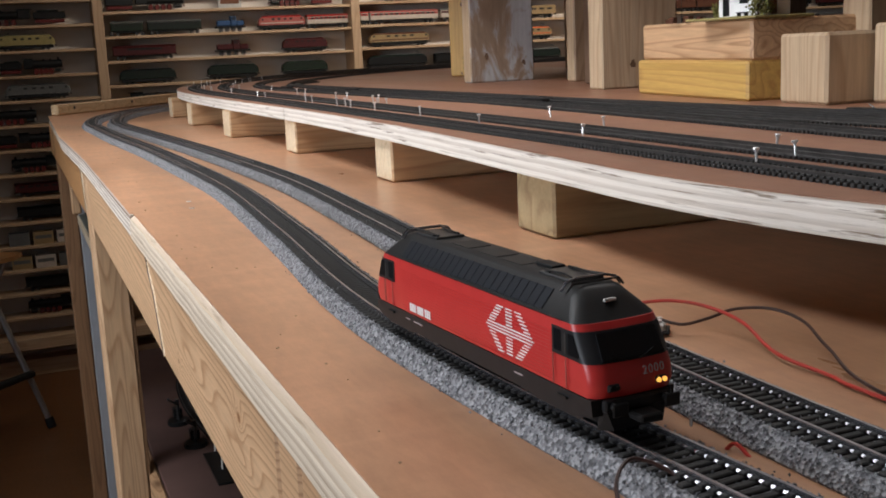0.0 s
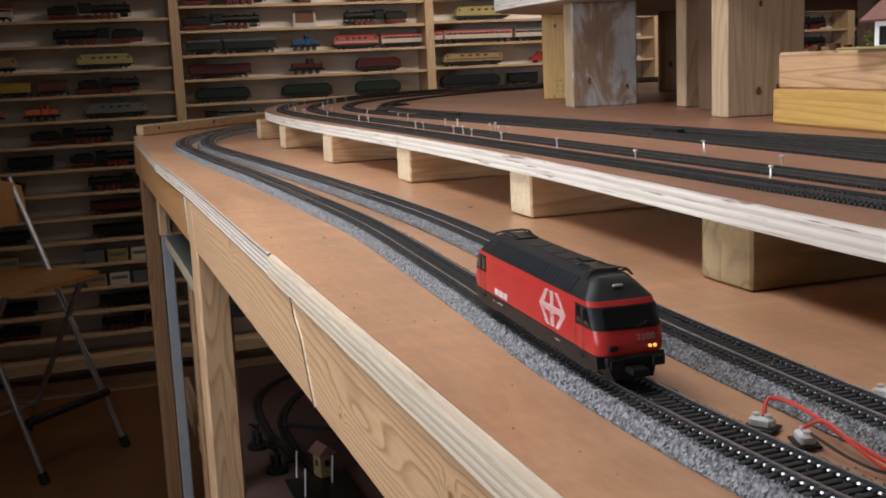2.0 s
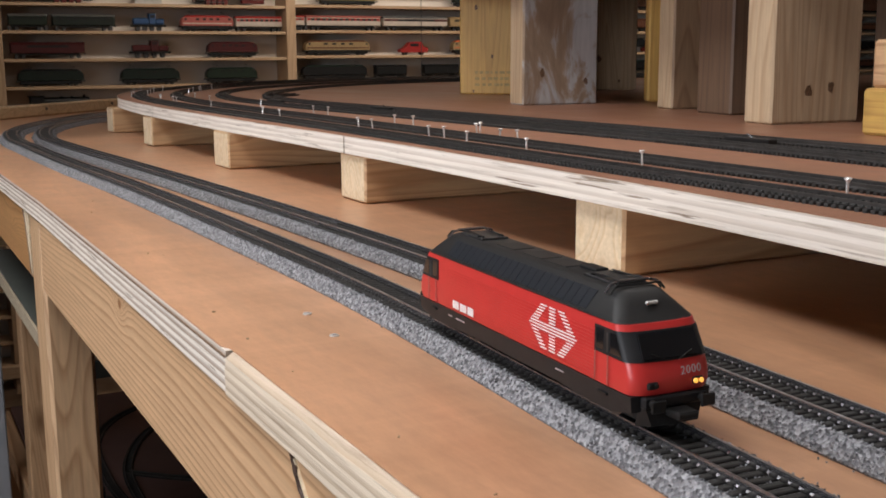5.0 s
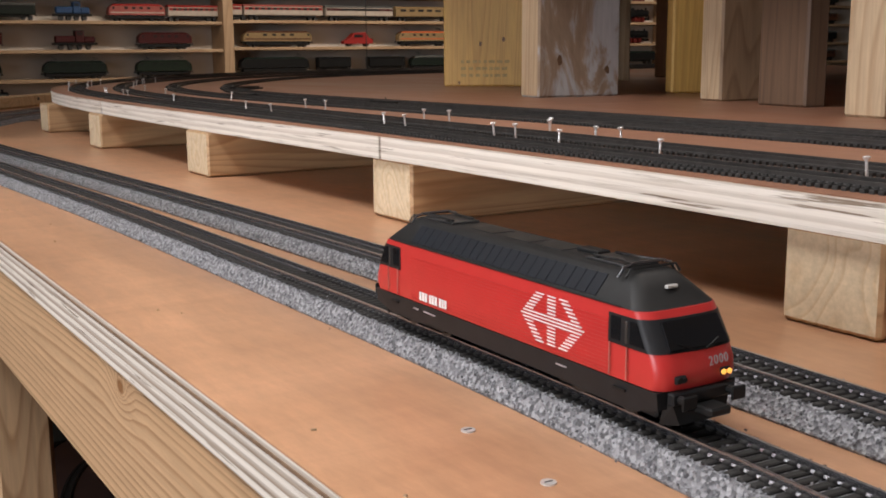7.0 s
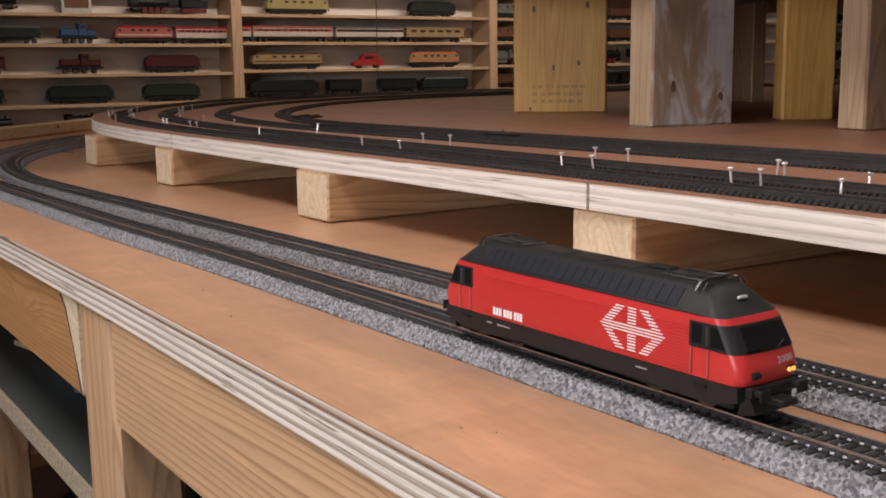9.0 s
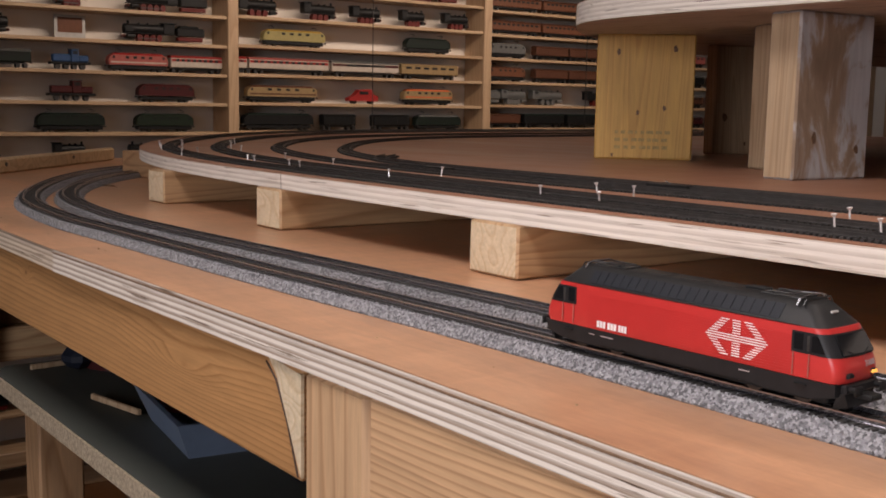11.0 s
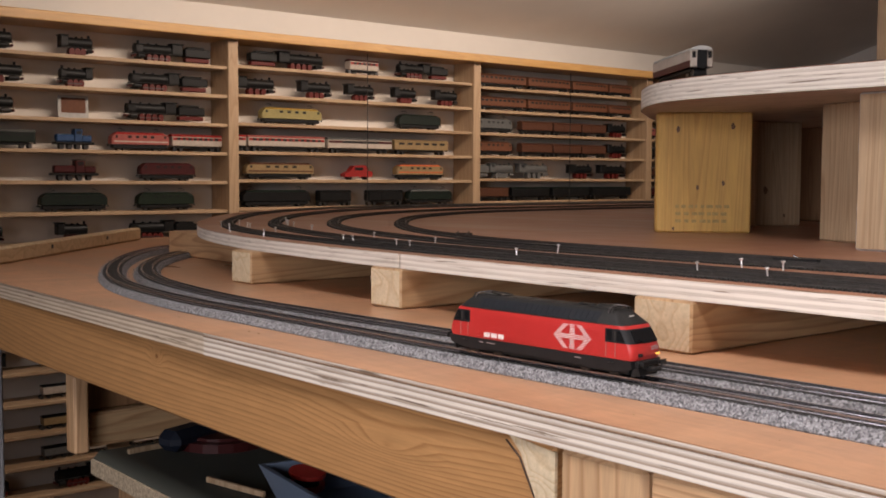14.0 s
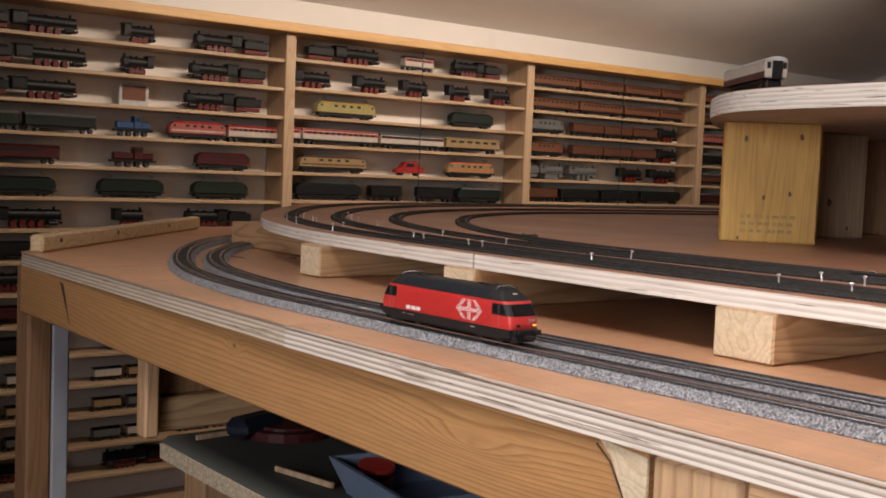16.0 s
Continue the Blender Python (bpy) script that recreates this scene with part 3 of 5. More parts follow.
def wear():
    """Old splits and patches in the apron, knots and stamps on the posts."""
    ap = thing("apron_patch", pose(0, 0, 0), "wedge shaped wooden patch let into the apron", "wood patch")
    part("wedge", M().add([(.0014, 1.812, 1.122), (.0014, 1.857, 1.126), (.0014, 1.845, 1.115), (.0014, 1.812, 1.052), (.004, 1.812, 1.122), (.004, 1.857, 1.126), (.004, 1.845, 1.115), (.004, 1.812, 1.052)],
                          [(0, 1, 2, 3), (7, 6, 5, 4), (0, 4, 5, 1), (1, 5, 6, 2), (2, 6, 7, 3), (3, 7, 4, 0)]), BLOCKEND, ap)
    part("split", M().tube([(.0016, 1.860, 1.122), (.0016, 1.846, 1.112), (.0016, 1.830, 1.085), (.0016, 1.816, 1.052)], .0008, 5), DARKSTAIN, ap)
    es = thing("apron_split", pose(0, 0, 0), "dark wedge shaped split in the apron's far end", "wood split")
    part("split", M().add([(.0014, 2.985, 1.118), (.0014, 3.0, 1.12), (.0014, 2.955, 1.06), (.003, 2.985, 1.118), (.003, 3.0, 1.12), (.003, 2.955, 1.06)], [(0, 1, 2), (5, 4, 3), (0, 3, 4, 1), (1, 4, 5, 2), (2, 5, 3, 0)]), DARKSTAIN, es)
    sp = thing("apron_split", pose(0, 0, 0), "dark resin split running down the apron board", "wood split")
    part("split", M().tube([(.0016, .962, 1.1255), (.0016, .952, 1.112), (.0016, .930, 1.10), (.0016, .915, 1.082), (.0016, .889, 1.051)], .0013, 5), DARKSTAIN, sp)
    part("pale_rim", M().tube([(.0019, .958, 1.1235), (.0019, .944, 1.110), (.0019, .923, 1.098), (.0019, .907, 1.078), (.0019, .886, 1.052)], .0011, 5), BLOCKEND, sp, "pale wood beside the split")
    part("knot", M().cyl((.0006, .956, 1.119), (.0014, .956, 1.119), .0028, 9), DARKSTAIN, sp)
    # post knots: position on the face, facing -y or the slanted board
    for c, rz, half, spots in (((.971, 2.428), -45, .0152, ((-.043, 1.385, .005), (.045, 1.39, .005), (-.01, 1.29, .004), (.031, 1.297, .004), (-.048, 1.222, .003))),
                               ((1.305, 2.515), -14, .0152, ((-.033, 1.282, .008), (.015, 1.235, .004))),
                               ((.821, 2.004), -5, .0232, ((-.033, 1.266, .006), (.045, 1.252, .005))),
                               ((.796, 1.455), -4, .0232, ((-.012, 1.252, .006), (.02, 1.256, .006), (-.01, 1.375, .004)))):
        turn = Matrix.Rotation(radians(rz), 3, "Z")
        n = turn @ Vector((0, -1, 0))
        for u, z, r in spots:
            kn = thing("post_knot", Matrix.Translation(Vector((*c, z)) + turn @ Vector((u, -half, 0))), "dark round knot in the post's wood", "knot", "post knots")
            rim = [turn @ Vector((r * math.cos(a * .55) * W.uniform(.45, .9), 0, r * math.sin(a * .55) * W.uniform(.8, 1.3))) for a in range(11)]
            part("knot_core", M().loft([[p + n * -.001 for p in rim], [p + n * .0005 for p in rim]]), POSTKNOT, kn)
    n = Matrix.Rotation(radians(-45), 3, "Z") @ Vector((0, -1, 0))
    a = Matrix.Rotation(radians(-45), 3, "Z")
    st = thing("timber_stamp", Matrix.Translation(Vector((.971, 2.428, 1.245)) + n * .0153), "faded grey ink timber stamp on the yellow board", "stamp")
    rnd = random.Random(3)
    for row in range(3):
        x = -.045
        while x < .04:
            w = rnd.uniform(.004, .011)
            part("ink_bar", M().box(a @ Vector((x + w / 2, 0, .014 - row * .012)), (w, .0004, .005), 0, a), INK, st)
            x += w + rnd.uniform(.002, .006)


def deck():
    edge = smooth_path([(.33, -1.9), (.33, -.2), (.292, .2), (.254, .40), (.243, .52), (.248, .66), (.258, .84), (.269, 1.05), (.273, 1.3), (.273, 1.5), (.262, 2.0), (.262, 2.3), (.268, 2.5), (.288, 2.72), (.335, 2.93), (.41, 3.12), (.53, 3.33), (.77, 3.64), (1.1, 3.9), (1.5, 4.03), (2.0, 4.08), (3.0, 4.08)], .02)
    out = [(p.x, p.y) for p in edge]
    d = thing("raised_deck", pose(0, 0, 0), "raised brown plywood track deck with a whitish layered edge", "deck")
    part("deck_top", M().prism(out + [(3.0, -1.9)], ZD - .0007, ZD), DECK, d)
    for y0, y1 in ((-1.9, 1.547), (1.55, 2.322), (2.325, 5)):
        def at(y):
            a = [(p, q) for p, q in zip(out, out[1:]) if p[1] <= y <= q[1]][0]
            k = (y - a[0][1]) / max(1e-9, a[1][1] - a[0][1])
            return (a[0][0] + (a[1][0] - a[0][0]) * k, y)
        seg_ = ([at(y0)] if y0 > -1.8 else []) + [p for p in out if y0 <= p[1] < y1] + ([at(y1)] if y1 < 4 else [])
        if y1 < 4:
            poly = seg_ + [(3.0, seg_[-1][1]), (3.0, seg_[0][1])]
        else:
            poly = seg_ + [(3.0, seg_[0][1])]
        part("deck_sheet", M().prism(poly, ZD - .0185, ZD - .0009), EDGE2, d, "whitish rough sawn plywood edge")


def spacer_blocks():
    for k, (x, y, w) in enumerate(((.268, 2.708, .056), (.257, 2.345, .06), (.258, 1.932, .066), (.277, 1.540, .062), (.279, 1.125, .056), (.264, .722, .062))):
        b = new("spacer_block", M().box((.3, 0, 0), (.6, w, .0465), .002).mesh("spacer_block", WEATHERED if k == 5 else PINE_X, WEATHERED if k == 5 else BLOCKEND))
        me = b.data
        for p in me.polygons:
            p.material_index = 1 if abs(p.normal.x) > .9 else 0
        b.location = (x, y, 1.1740)
        tagged(b, "sawn pine spacer block under the raised deck" if k != 5 else "darker weathered pine spacer block under the deck", "wood block", "spacer blocks")
    b = new("spacer_block", M().box((0, 0, 0), (.06, .3, .0465), .002).mesh("spacer_block", PINE))
    b.location = (.47, 3.15, 1.174)
    tagged(b, "short brown wooden block under the deck's rounded end", "wood block", "spacer blocks")


def post(x, y, sx, sy, mat, label, rz=0, z1=1.4125, narrow=None):
    p = new("deck_post", M().box((0, 0, (z1 - ZD) / 2), (sx, sy, z1 - ZD), .0025).mesh("deck_post", mat, narrow or mat))
    for f in p.data.polygons:
        f.material_index = 1 if abs(f.normal.x) > .9 else 0
    p.matrix_world = pose(x, y, ZD, 0, 0, rz)
    return tagged(p, label, "wooden post", "deck posts")


def posts():
    post(.971, 2.428, .153, .03, YELLOW, "yellow varnished board standing as a post", -45)
    post(.821, 2.004, .132, .046, GREYWOOD, "pine post with grey paint smears and a knot", -5, narrow=PALEWOOD)
    post(.796, 1.455, .126, .046, PALEWOOD, "tan pine post with knot holes", -4, narrow=PALEWOOD)
    post(.925, 2.13, .04, .10, PALEWOOD, "tan board post behind the painted one", -20, narrow=PALEWOOD)
    post(1.305, 2.515, .112, .03, PALEWOOD, "brown board post with a round knot", -14)
    post(1.57, 2.58, .03, .15, BROWNWOOD, "brown knotty board post standing far back", -16)
    post(1.035, 1.985, .075, .03, YELLOW, "yellow brown board post in the second row", -25)
    post(.903, 1.777, .078, .042, BROWNWOOD, "pine post with a pale sawn edge", -9, narrow=PALEWOOD)
    post(.845, 1.64, .03, .078, DARKWOOD, "dark brown board post in the second row", -8)
    post(1.18, 1.62, .12, .045, DARKWOOD, "dark wooden post standing farther back")
    post(.86, .985, .12, .045, PALEWOOD, "tall pine post beside the stacked blocks")
    post(1.1, 1.25, .12, .045, YELLOW, "yellow brown post behind the stacked blocks")
    post(1.15, .75, .12, .045, BROWNWOOD, "brown post standing farther back")


def upper_deck():
    edge = smooth_path([(.70, -1.5), (.70, .5), (.70, 1.5), (.695, 1.9), (.695, 2.15), (.722, 2.30), (.80, 2.41), (.935, 2.525), (1.2, 2.69), (1.6, 2.81), (3.0, 2.85)], .02)
    out = [(p.x, p.y) for p in edge] + [(3.0, -1.5)]
    up = new("deck_post", M().box((0, 0, .14), (.2, .045, .28), .0025).mesh("deck_post", PALEWOOD))
    up.matrix_world = pose(1.59, 2.370, 1.4432, 0, 0, -20)
    tagged(up, "tan pine post standing on the upper deck", "wooden post", "deck posts")
    d = thing("upper_deck", pose(0, 0, 0), "second raised plywood deck on wooden posts, rounded end", "deck")
    part("deck_top", M().prism(out, 1.4423, 1.443), DECK, d)
    part("deck_sheet", M().prism(out, 1.4130, 1.4421), [EDGE2], d, "pale splintered plywood edge")


# ---------------------------------------------------------------- display shelf
SX = (-1.95, -.84, .283, 1.376, 2.508, 3.608, 4.46, 5.27)


def shelf_levels(bay):
    top, gap = {0: (1.64, .0985), 1: (1.64, .0985), 2: (1.685, .0995), 3: (1.693, .1), 4: (1.684, .096)}.get(bay, (1.684, .096))
    return [top - gap * k for k in range(15) if top - gap * k > .22]


def display_shelf():
    s = thing("display_shelf", pose(0, 0, 0), "wall wide wooden display shelf full of model trains", "shelf")
    part("back_panel", M().box((1.66, 4.875, .92), (7.26, .02, 1.74)), SHELFBACK, s, "whitish back panel")
    for x in SX:
        part("upright", M().box((x, 4.795, .92), (.04, .13, 1.72), .002), SHELF_Z, s)
    part("top_board", M().box((1.66, 4.779, 1.792), (7.27, .17, .032), .003), CORNICE, s, "pine cornice board with warm lamp glow in its colour")
    for i in range(len(SX) - 1):
        for z in shelf_levels(i):
            part("shelf_board", M().box(((SX[i] + SX[i + 1]) / 2, 4.801, z - .006), (SX[i + 1] - SX[i] - .0405, .124, .012), .0015), SHELF, s)
    for x, i in ((1.955, 3), (3.07, 4)):
        part("glass_door_edge", M().box((x, 4.738, 1.28), (.0018, .003, .98), 0), DARKRAIL, s, "dark edge of a sliding glass pane")
    part("bottom_board", M().box((1.66, 4.785, .15), (7.27, .15, .05), .003), SHELF, s)
    part("plinth", M().box((1.66, 4.825, .035), (7.25, .1, .07), .003), SHELF, s)


def east_shelf():
    """A second run of the same shelf round the corner of the room."""
    s = thing("display_shelf", pose(0, 0, 0), "wooden display shelf with model trains on the end wall", "shelf")
    part("back_panel", M().box((5.285, 2.3, .92), (.02, 4.7, 1.74)), SHELFBACK, s, "whitish back panel")
    ys = (0, 1.1, 2.2, 3.3, 4.55)
    for y in ys:
        part("upright", M().box((5.205, y, .92), (.13, .04, 1.72), .002), SHELF_Z, s)
    part("top_board", M().box((5.195, 2.275, 1.792), (.16, 4.6, .032), .003), CORNICE, s)
    for a, b in zip(ys, ys[1:]):
        for k in range(9):
            part("shelf_board", M().box((5.211, (a + b) / 2, 1.678 - .0985 * k), (.124, b - a - .0405, .012), .0015), SHELF, s)


# ---------------------------------------------------------------- the red locomotive
def ring(y, hw, z0, z1, zs, zt, wt):
    return [(-hw, y, z0), (-hw, y, z1), (-wt, y, zs), (-wt * .55, y, zt), (wt * .55, y, zt), (wt, y, zs), (hw, y, z1), (hw, y, z0)]


def locomotive():
    """Length along local y, cab facing -y seen first; z = 0 at the rail top."""
    lo = thing("electric_locomotive", pose(0, 0, 0), "red model electric locomotive with dark grey roof and skirt, headlights lit", "locomotive")
    L = .0957
    SIDE = ((.0135, .0945, .0168), (.0165, .0957, .0172), (.0205, .0952, .0173), (.0248, .0935, .0173), (.0352, .0872, .0172), (.0373, .0858, .0171))

    def plan(z):
        for (a, ya, wa), (b, yb, wb) in zip(SIDE, SIDE[1:]):
            if a <= z <= b:
                k = (z - a) / (b - a)
                return ya + (yb - ya) * k, wa + (wb - wa) * k

    def corner(z, e, sx, off=0.0, back=.0262):
        """Plan line from the middle of a cab front round its corner and back along the side."""
        y1, w = plan(z)
        rx, ry = .0075, .0050
        pts = [(0, y1), ((w - rx) * .5, y1 - .0002), (w - rx, y1 - .0006)]
        for k in range(1, 6):
            a = math.pi / 2 * k / 6
            pts.append((w - rx + rx * math.sin(a), y1 - .0006 - ry + ry * math.cos(a)))
        pts += [(w, y1 - .0006 - ry), (w, max(y1 - .0006 - ry - .0004, y1 - .0006 - ry)), (w, L - back)]
        return [(sx * (x + off * min(1, x / (w - rx + 1e-6))), e * (y + off * max(0, 1 - k / 9)), z) for k, (x, y) in enumerate(pts)]

    def outline(y1, w, z, rx=.0075, ry=.0050):
        q = [((w - rx) * .5, y1 - .0002), (w - rx, y1 - .0006)] + [(w - rx + rx * math.sin(math.pi / 12 * k), y1 - .0006 - ry + ry * math.cos(math.pi / 12 * k)) for k in range(1, 7)]
        top = [(-x, y, z) for x, y in q[::-1]] + [(x, y, z) for x, y in q]
        return top + [(x, -y, z) for x, y, _ in top[::-1]]

    body = part("body", M().loft([outline(y, w, z) for z, y, w in SIDE]), RED, lo, smooth=True)
    roof = part("roof", M().loft([outline(y, w, z, rx, ry) for z, y, w, rx, ry in ((.0374, .0852, .0170, .0070, .0048), (.0381, .0842, .0166, .0068, .0048), (.0425, .0795, .0129, .0055, .0050), (.0462, .0752, .0098, .0042, .0050), (.0475, .0720, .0078, .0030, .0050))]), LOCOGREY, lo, smooth=True)
    part("roof_seam", M().box((0, 0, .0376), (.0348, .150, .0003)), LOCODARK, roof)
    # vent slats on both roof shoulders
    for sx in (-1, 1):
        for k in range(22):
            y = -.0585 + k * .0056
            part("vent_panel", M().box((sx * .01355, y, .0419), (.0005, .0053, .0086), .0001, Matrix.Rotation(-sx * .694, 3, "Y")), LOCOSLATE, roof)
    part("skirt", M().loft([[(-.0165, y, .0045 + d), (-.0171, y, .0133), (.0171, y, .0133), (.0165, y, .0045 + d)] for y, d in ((-L + .003, .003), (-L + .016, 0), (-.055, 0), (-.048, .001), (.048, .001), (.055, 0), (L - .016, 0), (L - .003, .003))]), LOCODARK, lo)
    part("underframe", M().box((0, 0, .006), (.02, .17, .009), .001), BLACK, lo)
    for y in (-.072, -.045, .045, .072):
        for sx in (-1, 1):
            w = part("wheel", M().cyl((sx * .0072, y, .0068), (sx * .0098, y, .0068), .0068, 18), DARKMETAL, lo)
            part("wheel_hub", M().cyl((sx * .0098, y, .0068), (sx * .0110, y, .0068), .003, 10), BLACK, w)
    for y in (-.0585, .0585):
        for sx in (-1, 1):
            part("bogie_frame", M().box((sx * .0125, y, .0055), (.003, .040, .005), .0008), BLACK, lo)
    # cab ends
    for e in (-1, 1):
        # black window band round the cab front, windscreen pane and wipers
        c0, c1 = Vector((0, e * .0934, .0250)), Vector((0, e * .0873, .0350))
        up = c1 - c0
        nn = Vector((0, e * abs(up.z), abs(up.y))).normalized()
        for sx in (-1, 1):
            m = M()
            lo_, hi_ = corner(.0252, e, sx, .0003), corner(.0351, e, sx, .0003)
            li_, hj_ = corner(.0252, e, sx, -.0006), corner(.0351, e, sx, -.0006)
            k = len(lo_)
            fs = []
            for a in range(k - 1):
                fs += [(a, a + 1, k + a + 1, k + a), (2 * k + a, 3 * k + a, 3 * k + a + 1, 2 * k + a + 1), (a, 2 * k + a, 2 * k + a + 1, a + 1), (k + a, k + a + 1, 3 * k + a + 1, 3 * k + a)]
            fs += [(0, k, 3 * k, 2 * k), (k - 1, 3 * k - 1, 4 * k - 1, 2 * k - 1)]
            part("window_band", m.add(lo_ + hi_ + li_ + hj_, fs), LOCODARK, lo, "black cab window surround", smooth=True)
        sc = part("windscreen", M().add([c0 + up * a + Vector((x, 0, 0)) + nn * d for d in (.0008, -.0002) for a, x in ((.1, -.0125), (.1, .0125), (.92, .0118), (.92, -.0118))],
                                        [(0, 1, 2, 3), (7, 6, 5, 4), (0, 4, 5, 1), (1, 5, 6, 2), (2, 6, 7, 3), (3, 7, 4, 0)]), DARKGLASS, lo, "dark tinted windscreen")
        for sx in (-1, 1):
            part("wiper", M().cyl(c0 + Vector((sx * .002, 0, 0)) + nn * .0009, c0 + Vector((sx * .0085, 0, 0)) + nn * .0010 + up * .25, .00025, 5), BLACK, sc)
        # headlights, buffers, coupler, snow plough
        for sx in (-1, 1):
            hl = part("headlight", M().box((sx * .0096, e * (L - .0006), .0172), (.0046, .0012, .0026), .0004), LOCODARK, lo)
            for dx in (-.0012, .0012):
                lit = e < 0 and sx > 0
                part("lens", M().cyl((sx * .0096 + dx, e * (L - .0002), .0172), (sx * .0096 + dx, e * (L + .0005), .0172), .0009, 10), LAMP if lit else BLACK, hl, "glowing orange lens" if lit else "")
            bf = part("buffer", M().cyl((sx * .0105, e * (L - .001), .0112), (sx * .0105, e * (L + .0042), .0112), .0014, 10), BLACK, lo)
            part("buffer_plate", M().box((sx * .0105, e * (L + .0047), .0112), (.0062, .0010, .0046), .0004), BLACK, bf)
        part("buffer_beam", M().box((0, e * (L - .001), .0112), (.027, .003, .0042), .0006), LOCODARK, lo)
        part("coupler", M().box((0, e * (L + .004), .0075), (.009, .008, .0028), .0006), BLACK, lo)
        part("plough", M().loft([[(-.013, e * (L - .006), .0015), (-.013, e * (L - .004), .009), (.013, e * (L - .004), .009), (.013, e * (L - .006), .0015)],
                                 [(-.010, e * (L + .0), .0025), (-.012, e * (L - .001), .009), (.012, e * (L - .001), .009), (.010, e * (L + .0), .0025)]]), BLACK, lo)
        part("roof_lamp", M().box((0, e * .0797, .0432), (.0050, .0014, .0012), .0003), LENS, roof)
        for sx in (-1, 1):
            # side windows and door with rails
            x = sx * .0173
            sw = part("side_window", M().box((sx * .01735, e * (L - .0225), .0304), (.0006, .0052, .0080), .0002), DARKGLASS, lo, "black tinted door window")
            part("side_window", M().add([(sx * w, e * (L - d), z) for w in (.0171, .01775) for d, z in ((.0085, .0265), (.0155, .0265), (.0155, .0340), (.0125, .0340))], [(0, 1, 2, 3), (7, 6, 5, 4), (0, 4, 5, 1), (1, 5, 6, 2), (2, 6, 7, 3), (3, 7, 4, 0)]), DARKGLASS, lo, "black tinted cab side window")
            part("window_bar", M().box((x + sx * .0004, e * (L - .0172), .0300), (.0006, .0012, .0072), .0002), DARKRAIL, sw)
            dr = part("door", M().box((x - sx * .0003, e * (L - .0205), .0195), (.0008, .0068, .0118), .0003), RED, lo)
            for dy in (-.0042, .0042):
                part("handrail", M().cyl((x + sx * .0009, e * (L - .0205) + dy, .0145), (x + sx * .0009, e * (L - .0205) + dy, .0255), .00028, 6), REDRAIL, dr)
            part("step", M().box((x - sx * .001, e * (L - .0205), .0105), (.003, .006, .0008)), BLACK, lo)
    # pantographs, folded
    for e in (-1, 1):
        y0 = e * .055
        pg = part("pantograph", M().box((0, y0, .0478), (.014, .022, .0012), .0003), DARKMETAL, lo)
        for sx in (-1, 1):
            part("arm", M().tube([(sx * .005, y0 - e * .009, .0488), (sx * .0045, y0 + e * .004, .0492), (sx * .007, y0 + e * .014, .0493)], .0005, 6), DARKMETAL, pg)
            part("insulator", M().cyl((sx * .0055, y0 - e * .006, .0470), (sx * .0055, y0 - e * .006, .0490), .0011, 8), BLACK, pg)
        part("collector", M().tube([(-.0125, y0 + e * .013, .0455), (-.0102, y0 + e * .013, .0484), (-.006, y0 + e * .013, .0494), (.006, y0 + e * .013, .0494), (.0102, y0 + e * .013, .0484), (.0125, y0 + e * .013, .0455)], .00055, 6), RAIL, pg)
        part("collector", M().tube([(-.0118, y0 + e * .016, .0458), (-.0098, y0 + e * .016, .0484), (.0098, y0 + e * .016, .0484), (.0118, y0 + e * .016, .0458)], .00045, 6), DARKMETAL, pg)
    for y in (-.02, .0, .024):
        part("roof_hatch", M().box((0, y, .0476), (.0108, .016, .0004), .0002), LOCOGREY, roof)
    part("roof_switch", M().box((.003, -.036, .0481), (.006, .012, .0014), .0003), BLACK, roof)
    # striped emblem and writing bars on both sides
    for sx in (-1, 1):
        x = sx * .01742
        cy = -.0387
        em = M()
        for k in range(-7, 8):
            z = .0253 + k * .00124
            hwid = .0182 - abs(k) * .00128
            if abs(k) <= 1:
                spans = [(-hwid, hwid)]
            else:
                spans = [(-hwid, -hwid + .0048), (-.0023, .0023), (hwid - .0048, hwid)]
            for a, b in spans:
                em.box((x, cy + (a + b) / 2, z), (.0003, b - a, .00046))
        part("emblem", em, WHITEPAINT, lo, "white striped hexagonal emblem")
        bars = M()
        for w, y in ((.0068, .0501), (.0068, .0422), (.0064, .0345)):
            for k in range(3):
                bars.box((x, (y + (k - 1) * w / 3), .0170), (.0003, w / 3 - .0006, .0036))
        part("lettering", bars, WHITEPAINT, lo, "short white operator lettering")
        for y, w in ((.0585, .0012), (.0570, .004), (.046, .009), (-.044, .006)):
            part("data_line", M().box((sx * .01705, y, .0105), (.0004, w, .0005)), PALEGREY, lo)
        for k in range(14):
            part("side_rib", M().box((x - sx * .0001, -.004, .0150 + k * .00135), (.0003, .130, .00022)), RED, lo)
    for k, ch in enumerate("2000"):
        cu = bpy.data.curves.new("number", "FONT")
        cu.body, cu.size, cu.align_x, cu.extrude = ch, .0042, "CENTER", .0001
        tmp = bpy.data.objects.new("number", cu)
        me = bpy.data.meshes.new_from_object(tmp)
        bpy.data.objects.remove(tmp)
        me.materials.clear()
        me.materials.append(PALEGREY)
        nb = new("digit", me)
        nb.parent = lo
        nb.matrix_local = pose(.0030 + k * .0025, -L - .0001 + .0003 * k, .0202, 78, 0, 6)
    return lo


